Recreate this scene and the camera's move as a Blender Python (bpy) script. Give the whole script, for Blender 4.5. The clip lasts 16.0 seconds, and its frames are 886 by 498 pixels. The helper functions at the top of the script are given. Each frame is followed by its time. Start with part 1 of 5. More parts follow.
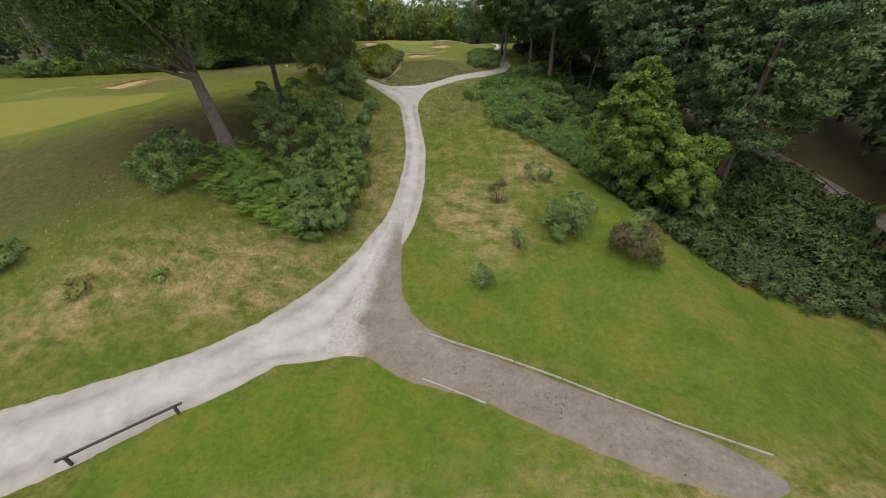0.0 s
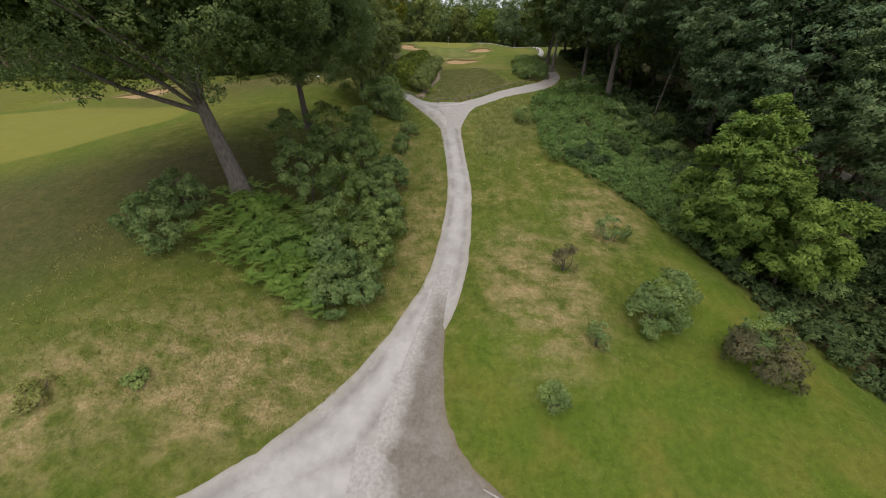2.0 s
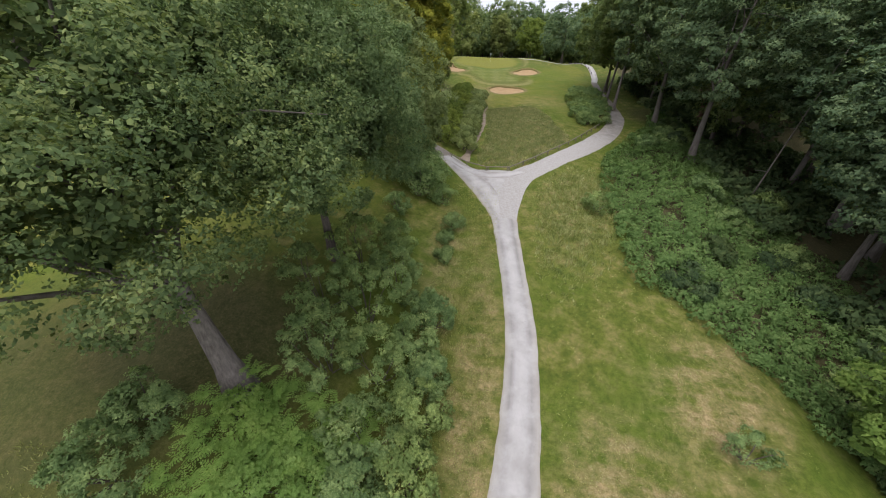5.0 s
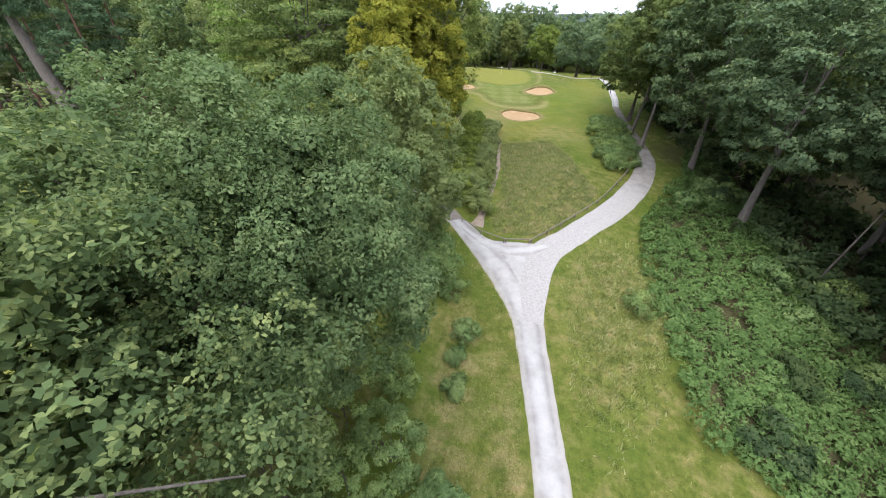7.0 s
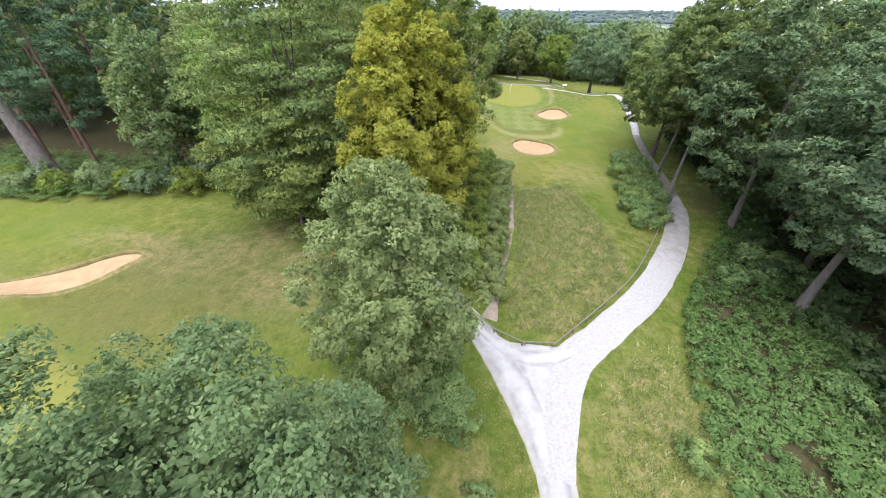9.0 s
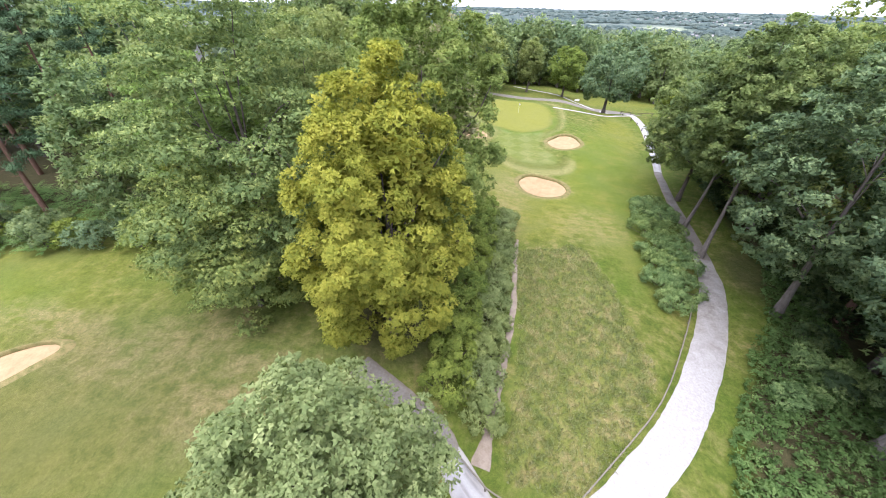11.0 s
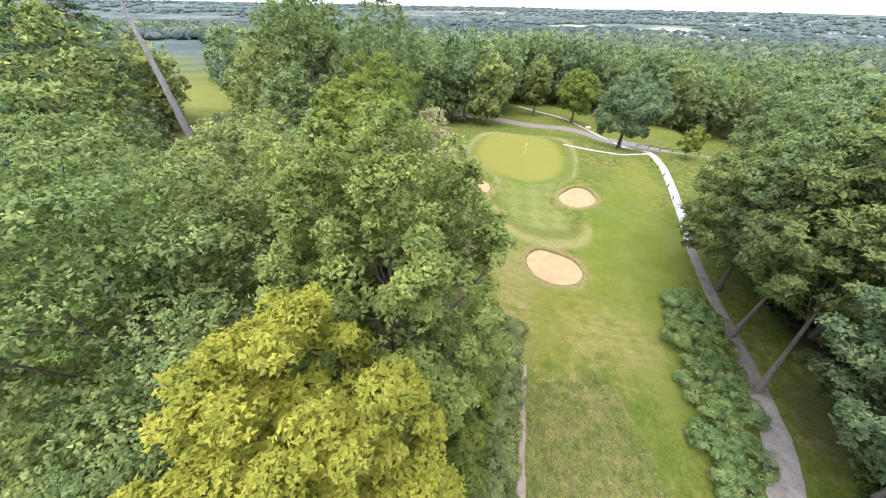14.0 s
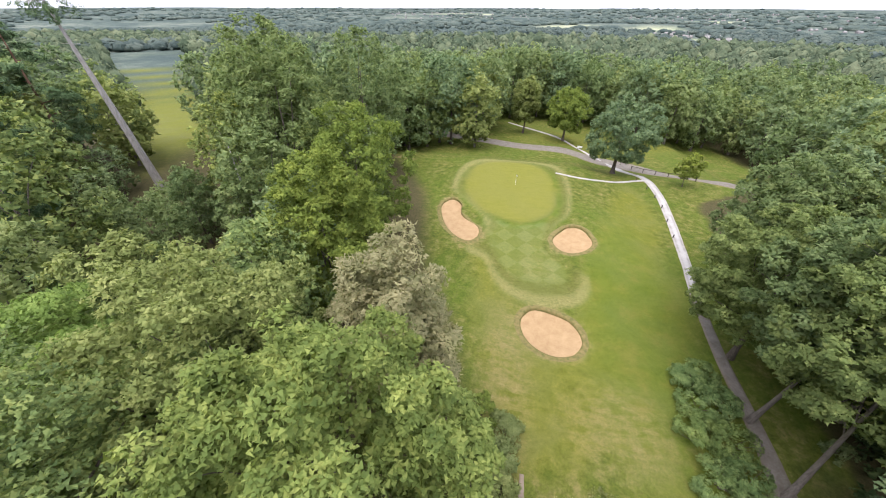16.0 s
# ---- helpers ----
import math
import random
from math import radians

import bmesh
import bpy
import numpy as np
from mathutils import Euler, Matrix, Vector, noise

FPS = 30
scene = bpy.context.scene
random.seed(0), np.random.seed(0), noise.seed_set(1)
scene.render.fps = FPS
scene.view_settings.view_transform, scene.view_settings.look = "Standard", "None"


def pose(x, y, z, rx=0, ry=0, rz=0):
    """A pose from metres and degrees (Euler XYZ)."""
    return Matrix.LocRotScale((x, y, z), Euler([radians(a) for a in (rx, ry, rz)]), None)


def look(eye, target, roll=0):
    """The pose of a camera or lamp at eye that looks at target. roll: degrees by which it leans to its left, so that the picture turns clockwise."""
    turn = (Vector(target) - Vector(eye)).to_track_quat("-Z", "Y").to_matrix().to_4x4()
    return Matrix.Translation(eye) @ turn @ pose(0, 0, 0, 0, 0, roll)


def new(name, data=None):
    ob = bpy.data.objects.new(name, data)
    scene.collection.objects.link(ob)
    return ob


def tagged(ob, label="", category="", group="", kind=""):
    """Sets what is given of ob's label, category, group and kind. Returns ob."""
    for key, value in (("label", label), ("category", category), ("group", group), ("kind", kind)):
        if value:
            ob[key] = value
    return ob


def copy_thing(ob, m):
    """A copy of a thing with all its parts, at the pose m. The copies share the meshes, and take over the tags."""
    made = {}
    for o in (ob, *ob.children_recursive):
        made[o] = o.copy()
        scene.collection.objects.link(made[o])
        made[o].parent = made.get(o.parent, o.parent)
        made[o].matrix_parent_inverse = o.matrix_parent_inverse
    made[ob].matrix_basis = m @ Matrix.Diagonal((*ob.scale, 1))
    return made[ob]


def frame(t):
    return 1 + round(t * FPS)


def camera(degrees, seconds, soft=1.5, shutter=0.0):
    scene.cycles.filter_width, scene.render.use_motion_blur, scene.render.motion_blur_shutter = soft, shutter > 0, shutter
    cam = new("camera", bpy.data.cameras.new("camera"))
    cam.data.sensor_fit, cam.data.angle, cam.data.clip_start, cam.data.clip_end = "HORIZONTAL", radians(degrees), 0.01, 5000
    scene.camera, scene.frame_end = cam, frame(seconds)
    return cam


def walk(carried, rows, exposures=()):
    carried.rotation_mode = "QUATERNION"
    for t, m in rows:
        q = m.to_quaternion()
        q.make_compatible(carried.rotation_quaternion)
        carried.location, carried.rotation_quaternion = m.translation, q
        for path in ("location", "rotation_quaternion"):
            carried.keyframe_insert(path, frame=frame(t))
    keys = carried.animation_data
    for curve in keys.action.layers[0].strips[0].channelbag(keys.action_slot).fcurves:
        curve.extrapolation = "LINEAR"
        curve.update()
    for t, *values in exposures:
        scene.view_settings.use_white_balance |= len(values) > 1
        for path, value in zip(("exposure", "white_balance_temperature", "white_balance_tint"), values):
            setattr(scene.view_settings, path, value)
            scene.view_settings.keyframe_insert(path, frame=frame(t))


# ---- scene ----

# ---- camera: seconds, place, yaw to the left, pitch, roll ----
cam = camera(102.7, 16.0, soft=1.0)
PATH = [
    (0.0, 0.000, -0.000, 15.200, 0.000, -32.137, -1.595),
    (0.5, -0.413, 1.814, 15.449, 1.078, -32.250, -1.500),
    (1.0, -0.892, 3.670, 15.684, 2.169, -32.350, -1.308),
    (1.5, -1.344, 5.422, 16.052, 3.072, -32.456, -1.139),
    (2.0, -1.854, 7.223, 16.650, 4.242, -32.468, -0.848),
    (2.5, -2.329, 8.932, 17.341, 5.351, -32.564, -0.705),
    (3.0, -2.863, 10.835, 18.174, 6.344, -32.670, -0.733),
    (3.5, -3.343, 12.625, 19.058, 7.174, -32.769, -0.766),
    (4.0, -3.844, 14.625, 20.042, 8.002, -32.878, -0.777),
    (4.5, -4.328, 16.537, 20.975, 8.542, -33.011, -0.703),
    (5.0, -4.866, 18.587, 21.943, 8.916, -33.127, -0.592),
    (7.5, -7.430, 30.179, 26.415, 9.275, -33.964, 0.675),
    (8.0, -7.898, 32.346, 27.372, 9.414, -34.063, 0.744),
    (8.5, -8.326, 34.364, 28.339, 9.593, -34.186, 0.649),
    (9.0, -8.674, 36.578, 29.310, 9.926, -34.282, 0.414),
    (11.5, -9.219, 49.167, 32.996, 11.100, -34.659, 1.450),
    (12.0, -9.498, 51.582, 33.798, 11.247, -34.675, 1.422),
    (12.5, -9.816, 53.803, 34.639, 11.324, -34.708, 1.398),
    (13.0, -10.113, 56.077, 35.584, 11.450, -34.741, 1.346),
    (13.5, -10.384, 58.311, 36.528, 11.554, -34.785, 1.250),
    (14.0, -10.629, 60.460, 37.506, 11.679, -34.720, 1.099),
    (14.5, -10.772, 62.490, 38.422, 11.762, -34.679, 0.837),
    (15.0, -10.900, 64.559, 39.428, 11.774, -34.558, 0.595),
    (15.5, -11.018, 66.561, 40.442, 11.438, -34.560, 0.383),
    (16.0, -11.134, 68.650, 41.599, 10.544, -34.533, 0.109),
]


def flown(x, y, z, yaw, pitch, roll):
    a, b = radians(yaw), radians(pitch)
    ahead = Vector((-math.sin(a) * math.cos(b), math.cos(a) * math.cos(b), math.sin(b)))
    eye = Vector((x, y, z))
    return look(eye, eye + ahead, roll)


EXPOSURE = [(0.0, 0.17, 6500, 15), (2.0, 0.05, 6500, 15), (4.0, 0.1, 6350, 15), (5.0, 0.45, 6120, 18), (7.5, 1.13, 5800, 17), (9.0, 1.33, 5720, 19), (11.5, 1.54, 5680, 23), (14.0, 1.48, 5880, 21), (16.0, 1.1, 6150, 20)]
walk(cam, [(t, flown(*p)) for t, *p in PATH], EXPOSURE)

# ---- daylight: a bright overcast sky ----
SUN_UP, SUN_ROUND = radians(70), radians(200)
world = bpy.data.worlds.new("world")
scene.world = world
world.use_nodes = True
wt = world.node_tree
sky = wt.nodes.new("ShaderNodeTexSky")
sky.sky_type = "NISHITA"
sky.sun_disc = False
sky.sun_elevation, sky.sun_rotation = SUN_UP, SUN_ROUND
sky.air_density, sky.dust_density, sky.ozone_density = 1.0, 6.0, 0.6
cover = wt.nodes.new("ShaderNodeMixRGB")
cover.inputs[0].default_value = 0.8
cover.inputs[2].default_value = (9.0, 9.4, 10.0, 1)
wt.links.new(sky.outputs[0], cover.inputs[1])
wt.links.new(cover.outputs[0], wt.nodes["Background"].inputs[0])
wt.nodes["Background"].inputs[1].default_value = 0.098
sun = new("sun", bpy.data.lights.new("sun", "SUN"))
sun.data.energy, sun.data.angle, sun.data.color = 1.45, radians(55), (1.0, 0.96, 0.9)
sun.matrix_world = look((0, 0, 60), (0 - math.sin(SUN_ROUND) * math.cos(SUN_UP) * 60, 0 - math.cos(SUN_ROUND) * math.cos(SUN_UP) * 60, 60 - math.sin(SUN_UP) * 60))

# ---- materials ----
def material(name, rough=0.9, spec=0.2):
    m = bpy.data.materials.new(name)
    m.use_nodes = True
    b = m.node_tree.nodes["Principled BSDF"]
    b.inputs["Roughness"].default_value = rough
    b.inputs["Specular IOR Level"].default_value = spec
    return m, m.node_tree, b


def tex_noise(nt, scale, detail=4.0, rough=0.55, vec=None, stretch=None):
    n = nt.nodes.new("ShaderNodeTexNoise")
    n.inputs["Scale"].default_value, n.inputs["Detail"].default_value, n.inputs["Roughness"].default_value = scale, detail, rough
    if vec is None:
        vec = nt.nodes.new("ShaderNodeNewGeometry").outputs["Position"]
    if stretch:
        mp = nt.nodes.new("ShaderNodeMapping")
        mp.inputs["Scale"].default_value = stretch
        nt.links.new(vec, mp.inputs["Vector"])
        vec = mp.outputs[0]
    nt.links.new(vec, n.inputs["Vector"])
    return n.outputs["Fac"]


def ramp(nt, fac, *stops):
    r = nt.nodes.new("ShaderNodeValToRGB")
    while len(r.color_ramp.elements) < len(stops):
        r.color_ramp.elements.new(0.5)
    for e, (p, c) in zip(r.color_ramp.elements, stops):
        e.position, e.color = p, (*c, 1) if len(c) == 3 else c
    nt.links.new(fac, r.inputs[0])
    return r.outputs[0]


def mixed(nt, fac, a, b, how="MIX"):
    n = nt.nodes.new("ShaderNodeMixRGB")
    n.blend_type = how
    for k, v in ((0, fac), (1, a), (2, b)):
        if isinstance(v, (int, float)):
            n.inputs[k].default_value = v
        elif isinstance(v, tuple):
            n.inputs[k].default_value = (*v, 1)
        else:
            nt.links.new(v, n.inputs[k])
    return n.outputs[0]


def maths(nt, op, a, b=0.5, clamp=True):
    n = nt.nodes.new("ShaderNodeMath")
    n.operation, n.use_clamp = op, clamp
    for k, v in ((0, a), (1, b)):
        if isinstance(v, (int, float)):
            n.inputs[k].default_value = v
        else:
            nt.links.new(v, n.inputs[k])
    return n.outputs[0]


def attr(nt, name):
    n = nt.nodes.new("ShaderNodeAttribute")
    n.attribute_name = name
    return n.outputs["Fac"]


def bumped(nt, bsdf, height, strength=0.4, distance=0.05):
    n = nt.nodes.new("ShaderNodeBump")
    n.inputs["Strength"].default_value, n.inputs["Distance"].default_value = strength, distance
    nt.links.new(height, n.inputs["Height"])
    nt.links.new(n.outputs[0], bsdf.inputs["Normal"])


def turf_material():
    m, nt, b = material("turf", 0.95, 0.1)
    big, mid, fine = tex_noise(nt, 0.16, 3), tex_noise(nt, 0.9, 5, 0.65), tex_noise(nt, 9.0, 4, 0.7)
    tiny = tex_noise(nt, 38.0, 3, 0.7)
    streak = tex_noise(nt, 0.8, 5, 0.65, stretch=(0.6, 1.6, 1))
    rough = ramp(nt, mid, (0.28, (0.066, 0.098, 0.013)), (0.5, (0.128, 0.146, 0.025)), (0.72, (0.250, 0.212, 0.076)))
    rough = mixed(nt, maths(nt, "MULTIPLY", ramp(nt, big, (0.42, (0, 0, 0)), (0.62, (1, 1, 1))), 0.6), rough, (0.090, 0.138, 0.014))
    mown = ramp(nt, mid, (0.3, (0.122, 0.142, 0.017)), (0.7, (0.192, 0.192, 0.032)))
    mown = mixed(nt, ramp(nt, big, (0.4, (0, 0, 0)), (0.65, (1, 1, 1))), mown, (0.162, 0.170, 0.040))
    green = ramp(nt, streak, (0.3, (0.200, 0.205, 0.034)), (0.7, (0.238, 0.230, 0.046)))
    col = mixed(nt, maths(nt, "MULTIPLY", attr(nt, "mown"), 2.0), rough, mown)
    lawn = ramp(nt, tex_noise(nt, 0.34, 5, 0.65), (0.36, (0.078, 0.142, 0.011)), (0.5, (0.104, 0.160, 0.014)), (0.64, (0.168, 0.178, 0.026)))
    col = mixed(nt, attr(nt, "lush"), col, mixed(nt, 0.15, lawn, mown))
    col = mixed(nt, maths(nt, "SUBTRACT", maths(nt, "MULTIPLY", attr(nt, "mown"), 2.0, False), 1.0), col, green)
    straw = ramp(nt, fine, (0.3, (0.225, 0.160, 0.070)), (0.55, (0.400, 0.300, 0.150)), (0.75, (0.540, 0.440, 0.265)))
    patch = ramp(nt, maths(nt, "ADD", maths(nt, "MULTIPLY", streak, 0.55), maths(nt, "MULTIPLY", mid, 0.45)), (0.42, (0, 0, 0)), (0.60, (1, 1, 1)))
    col = mixed(nt, maths(nt, "MULTIPLY", attr(nt, "dry"), maths(nt, "ADD", maths(nt, "MULTIPLY", patch, 0.9), 0.06)), col, straw)
    heath = ramp(nt, mid, (0.3, (0.110, 0.140, 0.026)), (0.48, (0.172, 0.182, 0.040)), (0.7, (0.285, 0.225, 0.095)))
    col = mixed(nt, attr(nt, "heath"), col, heath)
    check = nt.nodes.new("ShaderNodeTexChecker")
    check.inputs["Scale"].default_value = 0.42
    turn = nt.nodes.new("ShaderNodeMapping")
    turn.inputs["Rotation"].default_value = (0, 0, 0.7)
    nt.links.new(nt.nodes.new("ShaderNodeNewGeometry").outputs["Position"], turn.inputs["Vector"])
    nt.links.new(turn.outputs[0], check.inputs["Vector"])
    col = mixed(nt, maths(nt, "MULTIPLY", attr(nt, "apron"), 0.48), col, mixed(nt, check.outputs["Fac"], (0.135, 0.175, 0.044), (0.195, 0.230, 0.078)))
    col = mixed(nt, attr(nt, "band"), col, mixed(nt, 0.4, (0.250, 0.265, 0.085), straw))
    col = mixed(nt, attr(nt, "ring"), col, mixed(nt, 0.3, (0.118, 0.124, 0.026), rough))
    # brown leaf litter of the wood floors, also standing in for shade on grass
    litter_shade = ramp(nt, fine, (0.3, (0.045, 0.042, 0.020)), (0.55, (0.090, 0.075, 0.036)), (0.75, (0.165, 0.125, 0.070)))
    col = mixed(nt, attr(nt, "litter_shade"), col, litter_shade)
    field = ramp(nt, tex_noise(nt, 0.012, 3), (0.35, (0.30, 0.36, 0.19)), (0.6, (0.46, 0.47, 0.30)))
    # far ground: mottled woods and fields, with distance haze painted in as blue-grey
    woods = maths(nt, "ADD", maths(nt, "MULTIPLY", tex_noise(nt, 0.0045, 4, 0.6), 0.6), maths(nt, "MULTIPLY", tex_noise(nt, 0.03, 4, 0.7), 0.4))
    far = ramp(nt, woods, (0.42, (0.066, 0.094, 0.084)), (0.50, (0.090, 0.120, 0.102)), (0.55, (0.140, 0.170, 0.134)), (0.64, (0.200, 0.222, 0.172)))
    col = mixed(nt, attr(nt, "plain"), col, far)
    col = mixed(nt, attr(nt, "field"), col, field)
    shade = ramp(nt, tiny, (0.3, (0.42, 0.44, 0.42)), (0.65, (1.25, 1.25, 1.25)))
    col = mixed(nt, maths(nt, "SUBTRACT", 0.8, maths(nt, "MULTIPLY", attr(nt, "mown"), 0.45)), col, shade, "MULTIPLY")
    tuft = ramp(nt, tex_noise(nt, 3.2, 4, 0.7), (0.32, (0.62, 0.68, 0.58)), (0.52, (1, 1, 1)), (0.7, (1.28, 1.2, 1.25)))
    col = mixed(nt, maths(nt, "SUBTRACT", maths(nt, "SUBTRACT", 0.75, maths(nt, "MULTIPLY", attr(nt, "mown"), 0.7)), maths(nt, "MULTIPLY", attr(nt, "lush"), 0.15)), col, tuft, "MULTIPLY")
    col = mixed(nt, 0.01, col, (0.16, 0.16, 0.19))
    nt.links.new(col, b.inputs["Base Color"])
    bumped(nt, b, maths(nt, "ADD", maths(nt, "MULTIPLY", fine, 0.6), maths(nt, "MULTIPLY", tiny, 0.4)), 0.6, 0.10)
    return m


def gravel_material():
    m, nt, b = material("gravel", 0.92, 0.15)
    mid, fine, tiny = tex_noise(nt, 0.8, 4, 0.6), tex_noise(nt, 3.0, 6, 0.72), tex_noise(nt, 55.0, 2, 0.6)
    col = ramp(nt, mid, (0.3, (0.360, 0.342, 0.308)), (0.6, (0.490, 0.470, 0.434)))
    col = mixed(nt, 0.18, col, ramp(nt, fine, (0.3, (0.31, 0.295, 0.275)), (0.65, (0.50, 0.49, 0.47))))
    col = mixed(nt, maths(nt, "MULTIPLY", attr(nt, "track"), ramp(nt, tex_noise(nt, 0.5, 4, 0.7), (0.35, (0.1, 0.1, 0.1)), (0.6, (0.75, 0.75, 0.75)))), col, (0.215, 0.200, 0.178))
    col = mixed(nt, ramp(nt, tiny, (0.60, (0, 0, 0)), (0.72, (0.5, 0.5, 0.5))), col, (0.18, 0.165, 0.145))
    col = mixed(nt, maths(nt, "MULTIPLY", attr(nt, "rim"), ramp(nt, fine, (0.3, (0.35, 0.35, 0.35)), (0.6, (1, 1, 1)))), col, (0.25, 0.21, 0.13))
    nt.links.new(col, b.inputs["Base Color"])
    bumped(nt, b, maths(nt, "ADD", fine, tiny), 0.5, 0.04)
    return m


def asphalt_material():
    m, nt, b = material("worn_asphalt", 0.9, 0.2)
    mid, fine, tiny = tex_noise(nt, 0.9, 5, 0.65), tex_noise(nt, 6.0, 4, 0.65), tex_noise(nt, 60.0, 2, 0.6)
    col = ramp(nt, mid, (0.3, (0.148, 0.128, 0.096)), (0.52, (0.205, 0.186, 0.150)), (0.7, (0.270, 0.250, 0.212)))
    col = mixed(nt, 0.35, col, ramp(nt, fine, (0.3, (0.11, 0.09, 0.07)), (0.7, (0.30, 0.27, 0.235))))
    col = mixed(nt, ramp(nt, tiny, (0.58, (0, 0, 0)), (0.7, (0.6, 0.6, 0.6))), col, (0.12, 0.10, 0.08))
    col = mixed(nt, maths(nt, "MULTIPLY", attr(nt, "rim"), 0.6), col, (0.20, 0.15, 0.08))
    edge = ramp(nt, maths(nt, "SUBTRACT", maths(nt, "ADD", attr(nt, "fade"), maths(nt, "MULTIPLY", mid, 0.9), False), 0.45), (0.22, (0, 0, 0)), (0.88, (1, 1, 1)))
    col = mixed(nt, edge, col, ramp(nt, fine, (0.3, (0.310, 0.290, 0.258)), (0.65, (0.430, 0.410, 0.372))))
    nt.links.new(col, b.inputs["Base Color"])
    bumped(nt, b, maths(nt, "ADD", fine, tiny), 0.45, 0.03)
    return m


def plain_material(name, dark, light, scale=6.0, rough=0.85, spec=0.2, stretch=None, bump=0.3):
    m, nt, b = material(name, rough, spec)
    vec = nt.nodes.new("ShaderNodeTexCoord").outputs["Object"]
    n = tex_noise(nt, scale, 5, 0.6, vec, stretch)
    n2 = tex_noise(nt, scale * 6, 3, 0.6, vec, stretch)
    col = ramp(nt, maths(nt, "ADD", maths(nt, "MULTIPLY", n, 0.7), maths(nt, "MULTIPLY", n2, 0.3)), (0.32, dark), (0.68, light))
    nt.links.new(col, b.inputs["Base Color"])
    if bump:
        bumped(nt, b, n2, bump, 0.03)
    return m


def leaf_material(name, dark, mid, light, through_light=0.4, pale=0.15):
    """Leaves: every leaf a little different, clumps lighter and darker, light coming through."""
    m, nt, b = material(name, 0.75, 0.05)
    geo = nt.nodes.new("ShaderNodeNewGeometry")
    rnd = geo.outputs["Random Per Island"]
    clump = tex_noise(nt, 0.9, 3, 0.6)
    f = maths(nt, "ADD", maths(nt, "MULTIPLY", rnd, 0.24), maths(nt, "MULTIPLY", clump, 0.76))
    gain = 2.36
    col = ramp(nt, f, *[(p, tuple(min(0.6, gain * (v * (1 - pale) + pale * c[1] * w)) for v, w in zip(c, (1.5, 1.0, 1.5)))) for p, c in ((0.2, dark), (0.5, mid), (0.8, light))])
    info = nt.nodes.new("ShaderNodeObjectInfo")
    tint = ramp(nt, info.outputs["Random"], (0.0, (0.86, 0.92, 0.95)), (0.5, (1, 1, 1)), (1.0, (1.12, 1.06, 0.85)))
    col = mixed(nt, 0.8, col, tint, "MULTIPLY")
    nt.links.new(col, b.inputs["Base Color"])
    tr = nt.nodes.new("ShaderNodeBsdfTranslucent")
    nt.links.new(mixed(nt, 0.35, col, (0.9, 1.0, 0.3), "MULTIPLY"), tr.inputs["Color"])
    mx = nt.nodes.new("ShaderNodeMixShader")
    mx.inputs[0].default_value = through_light * 1.1
    nt.links.new(b.outputs[0], mx.inputs[1])
    nt.links.new(tr.outputs[0], mx.inputs[2])
    nt.links.new(mx.outputs[0], nt.nodes["Material Output"].inputs["Surface"])
    return m


TURF, GRAVEL, ASPHALT = turf_material(), gravel_material(), asphalt_material()
SAND = plain_material("bunker_sand", (0.325, 0.215, 0.108), (0.450, 0.316, 0.168), 0.9, 0.95, 0.1)
DIRT = plain_material("trodden_earth", (0.20, 0.155, 0.105), (0.34, 0.28, 0.21), 1.6, 0.95, 0.1)
BARK = plain_material("oak_bark", (0.060, 0.048, 0.038), (0.190, 0.160, 0.130), 5.0, 0.95, 0.1, (2, 2, 0.35), 0.8)
PINE_BARK = plain_material("pine_bark", (0.100, 0.055, 0.038), (0.260, 0.160, 0.110), 4.0, 0.95, 0.1, (2, 2, 0.35), 0.8)
PALE_BARK = plain_material("pale_bark", (0.095, 0.080, 0.066), (0.235, 0.205, 0.175), 4.0, 0.9, 0.1, (2, 2, 0.4), 0.6)
DEAD_BARK = plain_material("dead_bark", (0.22, 0.205, 0.185), (0.48, 0.455, 0.42), 3.0, 0.9, 0.1, (2, 2, 0.4), 0.6)
TIMBER = plain_material("dark_timber", (0.045, 0.036, 0.030), (0.110, 0.090, 0.075), 3.0, 0.8, 0.25, (6, 6, 1))
GREY_TIMBER = plain_material("weathered_timber", (0.13, 0.115, 0.085), (0.27, 0.24, 0.18), 3.0, 0.9, 0.15, (4, 4, 1))
EDGING = plain_material("edging_board", (0.26, 0.235, 0.20), (0.46, 0.44, 0.40), 3.0, 0.9, 0.15)
WHITE = plain_material("white_paint", (0.70, 0.70, 0.68), (0.82, 0.82, 0.80), 4.0, 0.6, 0.3, None, 0)
OAK = leaf_material("oak_leaf", (0.038, 0.062, 0.008), (0.090, 0.124, 0.014), (0.182, 0.212, 0.026), 0.4, 0.07)
TALL_OAK = leaf_material("tall_oak_leaf", (0.036, 0.064, 0.012), (0.088, 0.124, 0.020), (0.185, 0.214, 0.040), 0.4, 0.08)
# darker copy of the wood leaf, painting the wood edge as shaded
WOOD_DARK = leaf_material("shaded_wood_leaf", (0.022, 0.046, 0.019), (0.056, 0.094, 0.035), (0.136, 0.184, 0.062), 0.35, 0.1)
OAK_GREY = leaf_material("grey_oak_leaf", (0.048, 0.074, 0.017), (0.098, 0.132, 0.032), (0.182, 0.212, 0.064), 0.4, 0.1)
YELLOW = leaf_material("yellow_oak_leaf", (0.070, 0.088, 0.008), (0.156, 0.160, 0.012), (0.250, 0.226, 0.022), 0.4, 0.05)
# oak leaf with the crown's own shadow put into its darker tones
OAK_SHADED = leaf_material("shaded_oak_leaf", (0.022, 0.046, 0.016), (0.056, 0.094, 0.025), (0.170, 0.212, 0.050), 0.4, 0.12)
